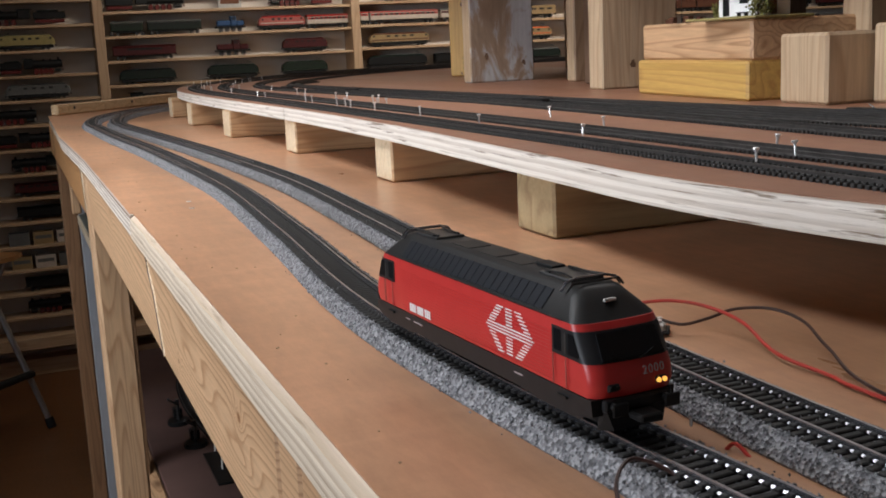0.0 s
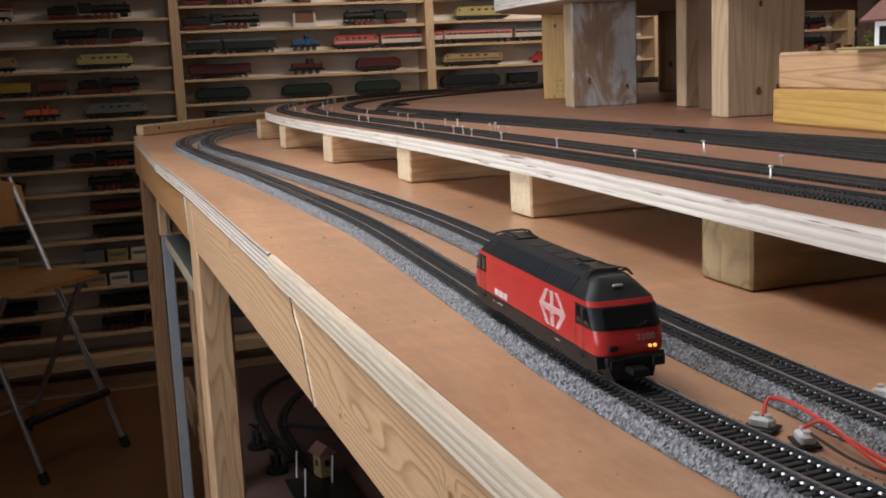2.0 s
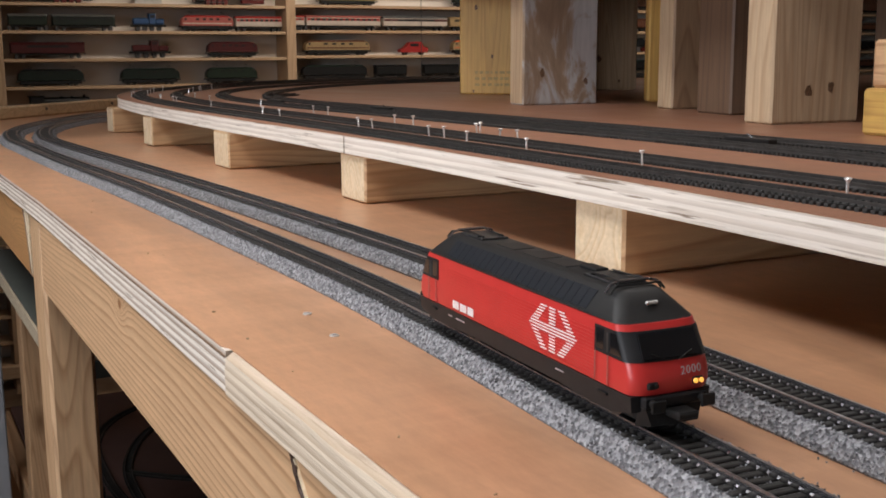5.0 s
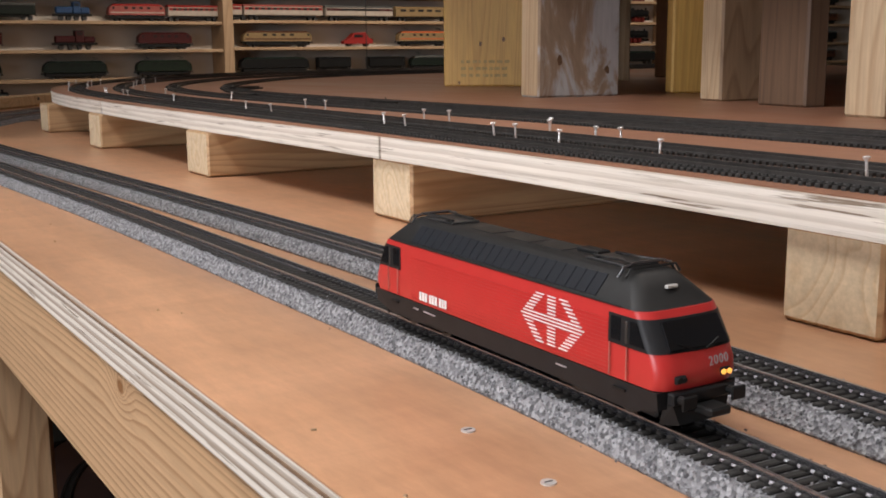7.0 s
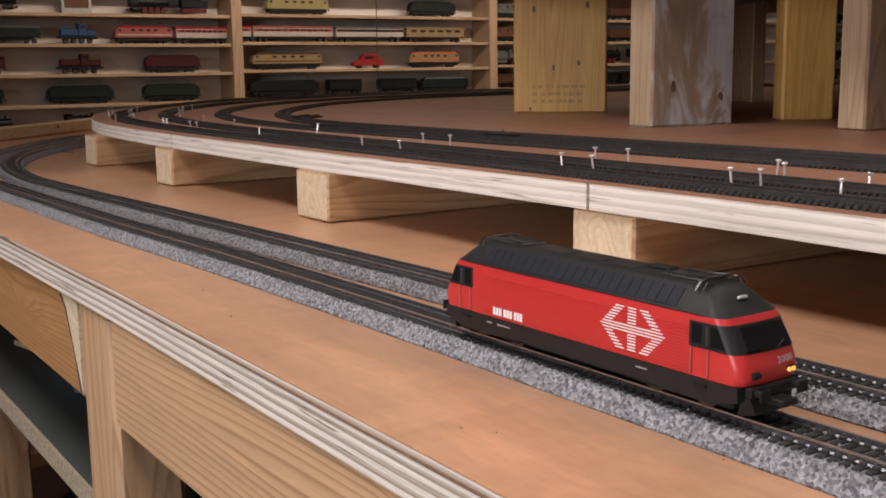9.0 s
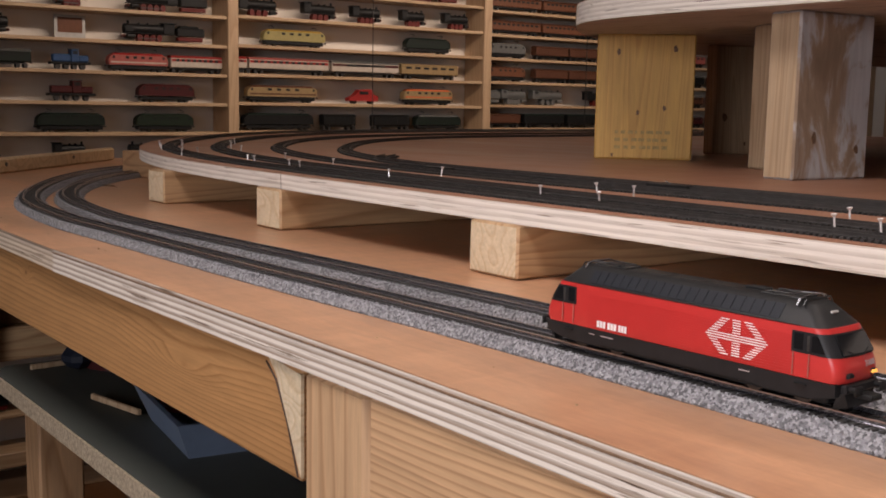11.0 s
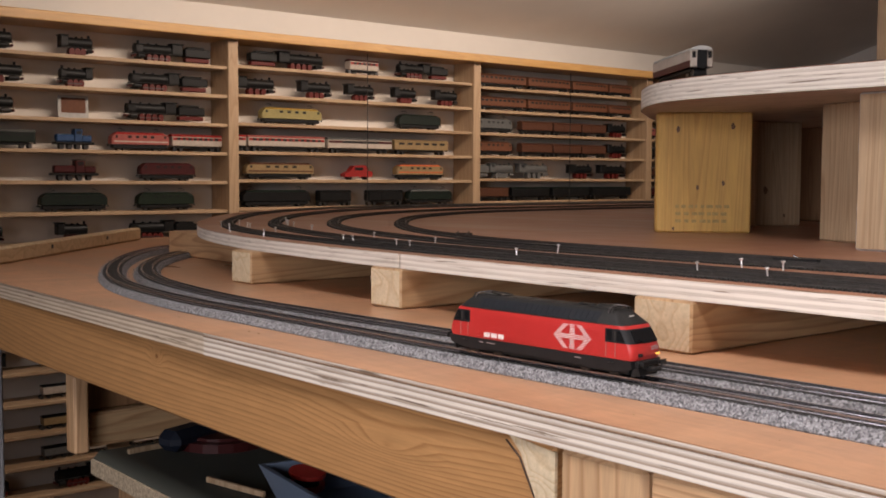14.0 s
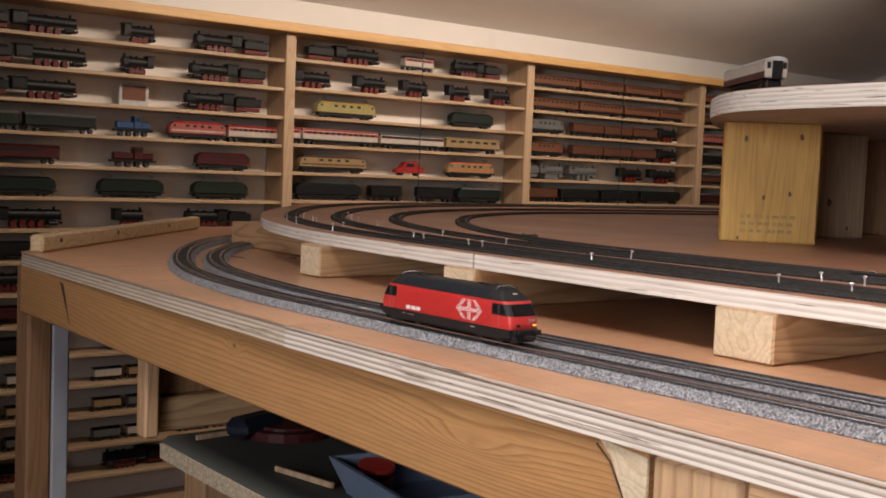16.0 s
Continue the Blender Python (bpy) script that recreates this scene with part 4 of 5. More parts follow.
# ---------------------------------------------------------------- deck tracks and screws
DECK_A = smooth_path([(.305, -1.5), (.300, -.3), (.298, .5), (.298, 1.0), (.296, 1.6), (.291, 2.1), (.296, 2.4), (.318, 2.65), (.362, 2.86), (.44, 3.06), (.58, 3.29), (.80, 3.56), (1.1, 3.79), (1.5, 3.92), (2.0, 3.96), (2.9, 3.96)])
DECK_B = smooth_path([(.362, -1.5), (.358, -.3), (.356, .5), (.357, 1.0), (.353, 1.6), (.348, 2.1), (.356, 2.4), (.386, 2.64), (.44, 2.85), (.525, 3.04), (.66, 3.24), (.86, 3.46), (1.13, 3.66), (1.5, 3.79), (2.0, 3.84), (2.9, 3.84)])
DECK_C = smooth_path([(.60, -1.5), (.58, -.2), (.545, .5), (.50, 1.1), (.462, 1.7), (.432, 2.2), (.445, 2.5), (.515, 2.78), (.64, 3.02), (.84, 3.26), (1.13, 3.46), (1.5, 3.58), (2.0, 3.62), (2.9, 3.62)])
DECK_D = smooth_path([(.66, -1.5), (.64, -.2), (.605, .5), (.565, 1.1), (.525, 1.7), (.50, 2.2), (.515, 2.45), (.59, 2.7), (.73, 2.93), (.93, 3.15), (1.2, 3.32), (1.5, 3.4), (2.0, 3.43), (2.9, 3.43)])
DECK_E = smooth_path([(.47, -1.2), (.46, -.2), (.462, .4), (.478, .9), (.486, 1.35), (.478, 1.75), (.45, 2.05)])
DECK_F = smooth_path([(.545, .45), (.56, .9), (.548, 1.35), (.532, 1.7), (.51, 2.05), (.50, 2.3), (.52, 2.5), (.60, 2.6)])


def deck_tracks():
    for p in (DECK_A, DECK_B, DECK_C, DECK_D, DECK_E, DECK_F):
        railway(p, ZD + (.0004 if p in (DECK_E, DECK_F) else 0), "dark model railway track lying on the raised deck", 0, (.3, 1.6) if p is DECK_A else None)
    for x, y, a in ((.528, 1.25, 6), (.50, 1.95, 8), (.455, 2.28, 4), (.61, .75, 6)):
        sw = thing("point_motor", pose(x, y, ZD, 0, 0, a), "small black switch motor box beside the deck track", "switch motor", "switch motors")
        part("housing", M().box((0, 0, .003), (.012, .05, .006), .001), BLACK, sw)
        part("lever", M().cyl((.003, 0, .006), (.003, .006, .009), .0006, 6), DARKMETAL, sw)


def deck_screws():
    proto = None
    spots = [(.319, 2.185), (.404, 2.205), (.319, 1.94), (.316, 1.862), (.392, 1.942), (.395, 1.898), (.331, 1.647), (.332, 1.612), (.386, 1.671), (.396, 1.643), (.332, 1.478), (.339, 1.46),
             (.400, 1.498), (.386, 1.48), (.325, 1.39), (.365, 1.40), (.373, 1.381), (.327, 1.293), (.334, 1.15), (.322, .955), (.326, .758), (.380, .818), (.418, .994), (.367, .572), (.347, .528), (.305, .511)]
    for path, off, ys in ((DECK_A, .0185, (2.37, 2.40, 2.50, 2.53, 2.76, 2.9, 2.94, 3.05)), (DECK_B, .0205, (2.404, 2.56, 2.80, 2.93, 3.0, 3.02, 3.1)), (DECK_A, -.0165, (2.72, 2.9, 3.0))):
        nn = normals(path)
        for y in ys:
            i = min(range(len(path)), key=lambda k: abs(path[k].y - y) + (10 if path[k].x > .7 else 0))
            p = path[i] + nn[i] * (off + W.uniform(-.002, .002))
            spots.append((p.x, p.y))
    for x, y in spots:
        m4 = pose(x, y, ZD + .001, W.uniform(-7, 7), W.uniform(-7, 7), W.uniform(0, 90))
        if proto is None:
            proto = thing("screw", m4, "small bright steel screw standing upright in the deck", "screw", "deck screws")
            part("shank", M().cyl((0, 0, -.002), (0, 0, .0085), .0008, 8), STEEL, proto)
            part("head", M().cyl((0, 0, .0080), (0, 0, .0098), .0009, 10, .0023).cyl((0, 0, .0098), (0, 0, .0104), .0023, 10, .0017), STEEL, proto)
        else:
            copy_thing(proto, m4)


# ---------------------------------------------------------------- model trains on the shelves
PAINT = {}


def paint(c):
    if c not in PAINT:
        PAINT[c] = plain("model_paint", c, .45, 0, .12, 80)
        PAINT[c].node_tree.nodes["Principled BSDF"].inputs["Specular IOR Level"].default_value = .28
    return PAINT[c]


COL = {"black": (.008, .008, .008), "green": (.012, .02, .012), "dgreen": (.009, .015, .011), "maroon": (.055, .010, .010), "red": (.30, .025, .022), "brown": (.09, .036, .02),
       "rust": (.14, .055, .028), "blue": (.03, .07, .16), "cream": (.27, .185, .09), "yellow": (.33, .21, .04), "orange": (.50, .12, .04), "grey": (.11, .11, .105), "white": (.44, .38, .32),
       "redwheel": (.10, .013, .010), "olive": (.30, .25, .10), "pink": (.33, .09, .075), "pale": (.42, .42, .40)}
TRAIN_GROUP = "model trains on the shelf"


def steam(m4, L, body="black", tender=True, flip=False, wheels="redwheel"):
    lab = {"black": "black model steam locomotive with red wheels", "grey": "grey model steam locomotive"}.get(body, "dark model steam locomotive")
    t = thing("steam_locomotive", m4 @ (pose(0, 0, 0, 0, 0, 180) if flip else Matrix()), lab + (" and tender" if tender else ""), "model locomotive", TRAIN_GROUP)
    c, w = paint(COL[body]), paint(COL[wheels])
    LL = L * .64 if tender else L
    x0 = -L / 2
    part("boiler", M().cyl((x0 + .004, 0, .0315), (x0 + LL * .76, 0, .0315), .0125, 14).cyl((x0 + .002, 0, .0315), (x0 + .004, 0, .0315), .010, 14), c, t, smooth=True)
    part("chimney", M().cyl((x0 + LL * .10, 0, .040), (x0 + LL * .10, 0, .051), .0035, 10, .0042), c, t)
    for k in (.3, .47):
        part("dome", M().cyl((x0 + LL * k, 0, .038), (x0 + LL * k, 0, .0465), .005, 10, .0035), c, t)
    part("running_board", M().box((x0 + LL * .48, 0, .0205), (LL * .96, .030, .0025), .0006), c, t)
    cab = part("cab", M().box((x0 + LL * .86, 0, .034), (LL * .22, .030, .026), .002).box((x0 + LL * .87, 0, .0478), (LL * .27, .032, .0025), .001), c, t)
    for sy in (-1, 1):
        part("cab_window", M().box((x0 + LL * .86, sy * .0151, .040), (LL * .09, .0006, .008), .0002), BLACK, cab)
    part("smoke_deflector", M().box((x0 + LL * .1, -.014, .0315), (LL * .14, .001, .016), .0004), c, t)
    part("cylinder", M().cyl((x0 + LL * .06, -.013, .0125), (x0 + LL * .2, -.013, .0125), .0055, 10).cyl((x0 + LL * .06, .013, .0125), (x0 + LL * .2, .013, .0125), .0055, 10), c, t)
    n = 4 if L > .2 else 3
    for k in range(n):
        r = .0095
        part("driving_wheel", M().cyl((x0 + LL * (.30 + .5 * k / n), -.0115, r), (x0 + LL * (.30 + .5 * k / n), .0115, r), r, 14), w, t)
    part("connecting_rod", M().box((x0 + LL * .45, -.0125, .0085), (LL * .42, .001, .0022)), DARKMETAL, t)
    part("buffer_beam", M().box((x0 + .001, 0, .013), (.003, .030, .006), .0005), w, t)
    if tender:
        a = x0 + LL + .004
        tl = L - LL - .004
        td = part("tender", M().box((a + tl / 2, 0, .0285), (tl, .030, .021), .002).box((a + tl * .45, 0, .041), (tl * .7, .024, .006), .002), c, t)
        part("tender_frame", M().box((a + tl / 2, 0, .011), (tl * .92, .02, .010), .001), w, td)
    return t


def eloco(m4, L, body, roof="grey", base="black", panto=True, label=None, stripe=None):
    t = thing("electric_locomotive", m4, label or "model electric locomotive standing on the shelf", "model locomotive", TRAIN_GROUP)
    h = L / 2
    c = paint(COL[body])
    part("body", M().loft([[(x, -w, .016), (x, -w, z), (x, w, z), (x, w, .016)] for x, w, z in ((-h, .012, .026), (-h + .003, .015, .034), (-h + .012, .0165, .0405), (h - .012, .0165, .0405), (h - .003, .015, .034), (h, .012, .026))]), c, t)
    part("roof", M().loft([[(x, -.0155, .0406), (x, -.010, z), (x, .010, z), (x, .0155, .0406)] for x, z in ((-h + .012, .0412), (-h + .022, .0455), (h - .022, .0455), (h - .012, .0412))]), paint(COL[roof]), t)
    part("underframe", M().box((0, 0, .0105), (L * .93, .026, .0095), .001), paint(COL[base]), t)
    if stripe:
        part("stripe", M().box((0, 0, .0225), (L - .014, .0336, .004), .0005), paint(COL[stripe]), t)
    for e in (-1, 1):
        for k in (0, .02):
            part("wheel", M().cyl((e * (h - .028) - e * k, -.0095, .0075), (e * (h - .028) - e * k, .0095, .0075), .0075, 12), DARKMETAL, t)
        part("end_window", M().box((e * (h - .0078), 0, .0345), (.0006, .022, .006), 0, Matrix.Rotation(-e * .95, 3, "Y")), BLACK, t)
        for sy in (-1, 1):
            part("cab_window", M().box((e * (h - .017), sy * .01655, .0345), (.008, .0008, .0065), .0002), BLACK, t)
            part("buffer", M().cyl((e * (h - .002), sy * .0095, .013), (e * (h + .004), sy * .0095, .013), .002, 8), BLACK, t)
    for k in range(4):
        part("side_window", M().box(((k - 1.5) * L * .13, -.0166, .0345), (L * .06, .0008, .006), .0002), BLACK, t)
    if panto:
        for e in (-1, 1):
            y = e * (h - .04)
            part("pantograph", M().tube([(y - .012, 0, .0462), (y + .012, 0, .0515), (y - .004, 0, .0545)], .0006, 5).tube([(y - .004, -.015, .054), (y - .004, 0, .0552), (y - .004, .015, .054)], .0007, 5), DARKMETAL, t)
    return t


def diesel(m4, L, body, label):
    t = thing("diesel_locomotive", m4, label, "model locomotive", TRAIN_GROUP)
    c = paint(COL[body])
    part("frame", M().box((0, 0, .0155), (L, .030, .006), .001), paint(COL["black"]), t)
    part("long_hood", M().box((-L * .22, 0, .0275), (L * .46, .021, .018), .003), c, t)
    part("short_hood", M().box((L * .33, 0, .0265), (L * .26, .021, .016), .003), c, t)
    cab = part("cab", M().box((L * .10, 0, .0335), (L * .2, .030, .030), .002), c, t)
    part("cab_roof", M().box((L * .10, 0, .0495), (L * .23, .032, .002), .0008), paint(COL["grey"]), cab)
    for sy in (-1, 1):
        part("cab_window", M().box((L * .10, sy * .0151, .041), (L * .13, .0006, .008), .0002), BLACK, cab)
    for k in range(4):
        part("wheel", M().cyl((L * (-.32 + .21 * k), -.0095, .008), (L * (-.32 + .21 * k), .0095, .008), .008, 12), DARKMETAL, t)
    return t


def coach(m4, L, body, band=None, roof="grey", n=10, label=None, wagon=False):
    t = thing("goods_wagon" if wagon else "passenger_coach", m4, label or "model passenger coach standing on the shelf", "model wagon" if wagon else "model coach", TRAIN_GROUP)
    part("body", M().box((0, 0, .0265), (L - .004, .0325, .024), .0015), paint(COL[body]), t)
    part("roof", M().loft([[(x, -.0165, .0386), (x, -.012, .0425), (x, -.004, .0446), (x, .004, .0446), (x, .012, .0425), (x, .0165, .0386)] for x in (-L / 2 + .001, L / 2 - .001)]), paint(COL[roof]), t)
    part("underframe", M().box((0, 0, .0115), (L * .82, .022, .0055), .001), paint(COL["black"]), t)
    for e in (-1, 1):
        for k in (-.012, .012):
            part("wheel", M().cyl((e * L * .37 + k, -.0095, .0065), (e * L * .37 + k, .0095, .0065), .0065, 12), DARKMETAL, t)
        part("coupler", M().box((e * (L / 2 + .001), 0, .013), (.006, .006, .003), .0005), paint(COL["black"]), t)
    if band:
        part("band", M().box((0, 0, .0325), (L - .008, .0329, .0075), .0005), paint(COL[band]), t)
    if not wagon:
        for k in range(n):
            x = (k + .5 - n / 2) * (L - .03) / n
            part("window", M().box((x, -.01665, .0325), ((L - .03) / n * .62, .0006, .0062), .0002), BLACK, t)
    else:
        part("sliding_door", M().box((0, -.0167, .0265), (L * .28, .0012, .02), .0004), paint(COL[body]), t)
    return t


def carton(m4, L, c="white"):
    t = thing("model_box", m4, "small pale cardboard model box with a printed strip", "box", "boxes on the shelf")
    part("box_body", M().box((0, 0, .026), (L, .05, .052), .001), paint(COL[c]), t)
    part("printed_strip", M().box((0, -.0253, .03), (L * .8, .0006, .014)), paint(COL["grey"]), t)
    return t


def railcar_toy(m4, L):
    t = thing("toy_car", m4, "small red model road vehicle on the shelf", "model car", TRAIN_GROUP)
    part("car_body", M().loft([[(x, -.013, .008), (x, -.014, z), (x, .014, z), (x, .013, .008)] for x, z in ((-L / 2, .016), (-L * .3, .024), (-L * .15, .04), (L * .25, .042), (L * .35, .026), (L / 2, .022))]), paint(COL["red"]), t)
    part("windscreen", M().box((0, -.0143, .031), (L * .3, .0008, .008)), BLACK, t)
    for e in (-1, 1):
        part("wheel", M().cyl((e * L * .3, -.013, .008), (e * L * .3, .013, .008), .008, 12), BLACK, t)
    return t


SHIFT = .05


def fill_shelves():
    def spot(bay, row, x0, x1):
        return pose((x0 + x1) / 2 + SHIFT, 4.79, shelf_levels(bay)[row] + .0003) @ Matrix.Diagonal((1, 1.15, 1.33, 1)), x1 - x0
    def put(fn, bay, row, x0, x1, *a, **k):
        m4, L = spot(bay, row, x0, x1)
        return fn(m4, L, *a, **k)
    # bay between the second and third uprights
    for r in (0, 1, 2):
        put(steam, 2, r, .27, .59 + .03 * (r == 1), flip=True)
        put(steam, 2, r, .985 - .015 * r, 1.262 - .012 * r)
    for r in (0, 1):
        put(steam, 2, r, .735, .845, tender=False, flip=(r == 0))
    m4, L = spot(2, 2, .735, .835)
    card = thing("picture_card", m4, "small framed picture card of a pale building", "picture card")
    part("card", M().box((0, .01, .028), (L, .004, .056), .001), paint(COL["pale"]), card)
    part("printed_area", M().box((0, .0077, .032), (L * .8, .0006, .036)), paint(COL["rust"]), card)
    put(coach, 2, 3, .28, .415, "green", n=6, label="dark green model passenger coach")
    put(coach, 2, 3, .43, .655, "dgreen", n=7, label="dark green model passenger coach")
    put(diesel, 2, 3, .715, .842, "blue", "blue model diesel shunting locomotive")
    put(eloco, 2, 3, .90, 1.105, "pink", "red", stripe="white", label="red and white model electric locomotive with pantographs")
    put(coach, 2, 3, 1.113, 1.305, "white", "red", "red", 8, "red and white model passenger coach")
    put(coach, 2, 4, .28, .54, "maroon", n=1, label="dark red model diesel railcar", roof="maroon")
    put(diesel, 2, 4, .705, .855, "maroon", "dark red model diesel shunting locomotive")
    put(eloco, 2, 4, 1.0, 1.20, "maroon", "maroon", panto=False, label="dark red model diesel locomotive")
    put(eloco, 2, 5, .30, .53, "dgreen", "black", label="dark green model electric locomotive")
    put(eloco, 2, 5, .665, .885, "dgreen", "dgreen", label="long dark green model electric locomotive")
    put(eloco, 2, 5, .99, 1.195, "green", "green", label="green model electric locomotive with pantographs")
    put(steam, 2, 6, .33, .55, tender=False, flip=True)
    put(steam, 2, 6, .715, .82, tender=False, flip=True)
    put(steam, 2, 6, .965, 1.21)
    # next bay
    put(steam, 3, 0, 1.42, 1.73, flip=True)
    put(coach, 3, 0, 1.845, 1.985, "white", "red", "maroon", 5, "short red and white model railcar")
    put(steam, 3, 0, 2.085, 2.335)
    for a, b in ((1.365, 1.52), (1.625, 1.765), (1.835, 1.965), (2.06, 2.175), (2.265, 2.39)):
        put(steam, 3, 1, a, b, tender=False, flip=True)
    put(eloco, 3, 2, 1.465, 1.72, "olive", "yellow", label="yellow and grey model electric locomotive")
    put(eloco, 3, 2, 2.085, 2.30, "dgreen", "dgreen", label="dark green model electric locomotive")
    put(coach, 3, 3, 1.357, 1.40, "white", "red", "red", 2, "end of a red and white model coach")
    put(coach, 3, 3, 1.405, 1.735, "white", "red", "pink", 12, "red and white model passenger coach")
    put(coach, 3, 3, 1.745, 2.05, "white", "maroon", "grey", 1, "brown and white model passenger coach")
    put(coach, 3, 3, 2.06, 2.34, "cream", None, "cream", 6, "cream model passenger coach")
    put(eloco, 3, 4, 1.40, 1.685, "cream", "brown", stripe="brown", label="cream and brown model diesel locomotive", panto=False)
    put(railcar_toy, 3, 4, 1.825, 1.955)
    put(eloco, 3, 4, 2.075, 2.315, "cream", "orange", stripe="orange", label="orange and cream model electric locomotive")
    put(eloco, 3, 5, 1.385, 1.67, "black", "dgreen", label="black model electric locomotive")
    put(coach, 3, 5, 1.71, 1.855, "black", roof="black", wagon=True, label="black model goods wagon")
    put(coach, 3, 5, 1.935, 2.105, "black", roof="black", wagon=True, label="black model goods wagon")
    put(eloco, 3, 5, 2.135, 2.36, "dgreen", "grey", label="dark green model electric locomotive")
    # far bay
    for r in (0, 1):
        for a, b in ((2.495, 2.78), (2.79, 3.06), (3.07, 3.305), (3.315, 3.475)):
            put(coach, 4, r, a, b, "rust", None, "brown", 10, "brown wooden style model passenger coach")
    put(eloco, 4, 2, 2.50, 2.70, "grey", "grey", label="grey model electric locomotive")
    put(eloco, 4, 3, 2.50, 2.70, "rust", "brown", label="rust brown model electric locomotive")
    for r in (2, 3):
        for a, b in ((2.755, 2.945), (2.95, 3.13), (3.135, 3.30)):
            put(coach, 4, r, a, b, "brown", roof="brown", wagon=True, label="brown model goods wagon")
        put(steam, 4, r, 3.31, 3.44, tender=False, flip=True)
    put(steam, 4, 4, 2.46 + .03, 2.71, "grey", flip=True, wheels="grey")
    put(steam, 4, 4, 2.74, 2.92, "grey", tender=False, flip=True, wheels="grey")
    put(steam, 4, 4, 3.06, 3.21, tender=False, flip=True)
    put(steam, 4, 4, 3.26, 3.44, tender=False, flip=True)
    put(coach, 4, 5, 2.49, 2.68, "brown", roof="brown", wagon=True, label="brown model goods wagon")
    for a, b in ((2.70, 2.93), (2.95, 3.19), (3.21, 3.48)):
        put(coach, 4, 5, a, b, "black", roof="dgreen", n=6, label="black model passenger coach")
    for r in range(6):
        put(coach, 5, r, 3.90, 4.15, ("brown", "rust", "black", "maroon", "rust", "dgreen")[r], n=8, label="model passenger coach on the far shelf")
        put(coach, 6, r, 4.5, 4.78, ("maroon", "brown", "dgreen", "rust", "black", "brown")[r], n=8, label="model passenger coach on the far shelf")
        put(coach, 5, r, 3.60, 3.85, ("rust", "brown", "pink", "black", "brown", "maroon")[r], n=8, label="model passenger coach on the far shelf")
    # end wall round the corner
    kinds = ("brown", "maroon", "dgreen", "rust", "black", "grey")
    for r in range(6):
        for k, y in enumerate((2.6, 2.95, 3.55, 3.85, 4.2)):
            m4 = pose(5.2, y, 1.6843 - .0985 * r, 0, 0, 90) @ Matrix.Diagonal((1, 1.15, 1.33, 1))
            coach(m4, .24, kinds[(r * 2 + k) % 6], roof=kinds[(r + k) % 6], n=7, label="model passenger coach on the end wall shelf")
    # bay beside the chair, seen over the table's corner
    rows = [[("s", -.62, -.32, 0), ("s", -.18, .16, 0)],
            [("b", -.56, -.38, 0), ("s", -.25, .07, 1)],
            [("t", -.60, -.46, 0), ("s", -.24, .11, 0)],
            [("e", -.64, -.38, "cream"), ("e", -.16, .06, "olive")],
            [("w", -.62, -.50, "grey"), ("w", -.46, -.34, "yellow"), ("w", -.32, -.20, "brown"), ("s", -.16, .08, 1)],
            [("d", -.60, -.45, "orange"), ("d", -.38, -.24, "orange"), ("e", -.15, .10, "grey")],
            [("t", -.66, -.50, 0), ("s", -.36, -.04, 1), ("w", .04, .19, "brown")],
            [("w", -.70, -.50, "black"), ("w", -.46, -.28, "black"), ("s", -.22, .05, 1)]]
    for r, items in enumerate(rows):
        for k, a, b, c in items:
            if r >= len(shelf_levels(1)):
                continue
            if k == "s":
                put(steam, 1, r, a, b, flip=bool(c))
            elif k == "t":
                put(steam, 1, r, a, b, tender=False, flip=True)
            elif k == "e":
                put(eloco, 1, r, a, b, c, c, label={"cream": "cream and brown model electric locomotive", "olive": "olive yellow model electric locomotive"}.get(c, "grey model electric locomotive"))
            elif k == "d":
                put(diesel, 1, r, a, b, c, "orange model diesel shunting locomotive")
            elif k == "b":
                put(coach, 1, r, a, b, "white", "brown", "red", 4, "short white and red model railcar")
            else:
                put(coach, 1, r, a, b, c, roof=c, wagon=True, label={"yellow": "yellow model goods wagon", "black": "black model goods wagon"}.get(c, "dull model goods wagon"))
    # lower shelves, half in the dark
    for bay, xs in ((1, ((-.66, -.40), (-.16, .12))), (2, ((.30, .55), (.70, .93), (1.0, 1.26)))):
        lv = shelf_levels(bay)
        start = 8 if bay == 1 else 7
        for r in range(start, len(lv)):
            for i, (a, b) in enumerate(xs):
                if lv[r] < .62 and lv[r] > .36:
                    n = 3 if bay == 1 else 2
                    for j in range(n):
                        q = a + (b - a) * (j + .5) / n
                        m4 = pose(q, 4.79, lv[r] + .0003)
                        if bay == 1:
                            carton(m4, (b - a) / n * .86, ("grey", "cream", "white")[(r + i + j) % 3])
                            continue
                        coach(m4, (b - a) / n * .82, ("white", "cream", "grey")[(r + i + j) % 3], None, "black", 3, "short pale model goods van on the shelf", True)
                elif r % 3 == 2:
                    put(steam, bay, r, a, b)
                elif r % 3 == 1:
                    put(coach, bay, r, a, b, "black", roof="black", n=8, label="black model passenger coach")
                else:
                    put(coach, bay, r, a, b, "maroon", roof="maroon", n=8, label="dark red model passenger coach")


# ---------------------------------------------------------------- loose things
def cable(name, pts, r, mat, label):
    path = []
    P = [Vector(p) for p in pts]
    P = [P[0]] + P + [P[-1]]
    for i in range(1, len(P) - 2):
        a, b, c, d = P[i - 1:i + 3]
        for k in range(8):
            t = k / 8
            path.append(.5 * ((2 * b) + (c - a) * t + (2 * a - 5 * b + 4 * c - d) * t * t + (3 * b - a - 3 * c + d) * t ** 3))
    path.append(P[-2])
    return tagged(part(name, M().tube(path, r, 6), mat, smooth=True), label, "cable", "feed cables")


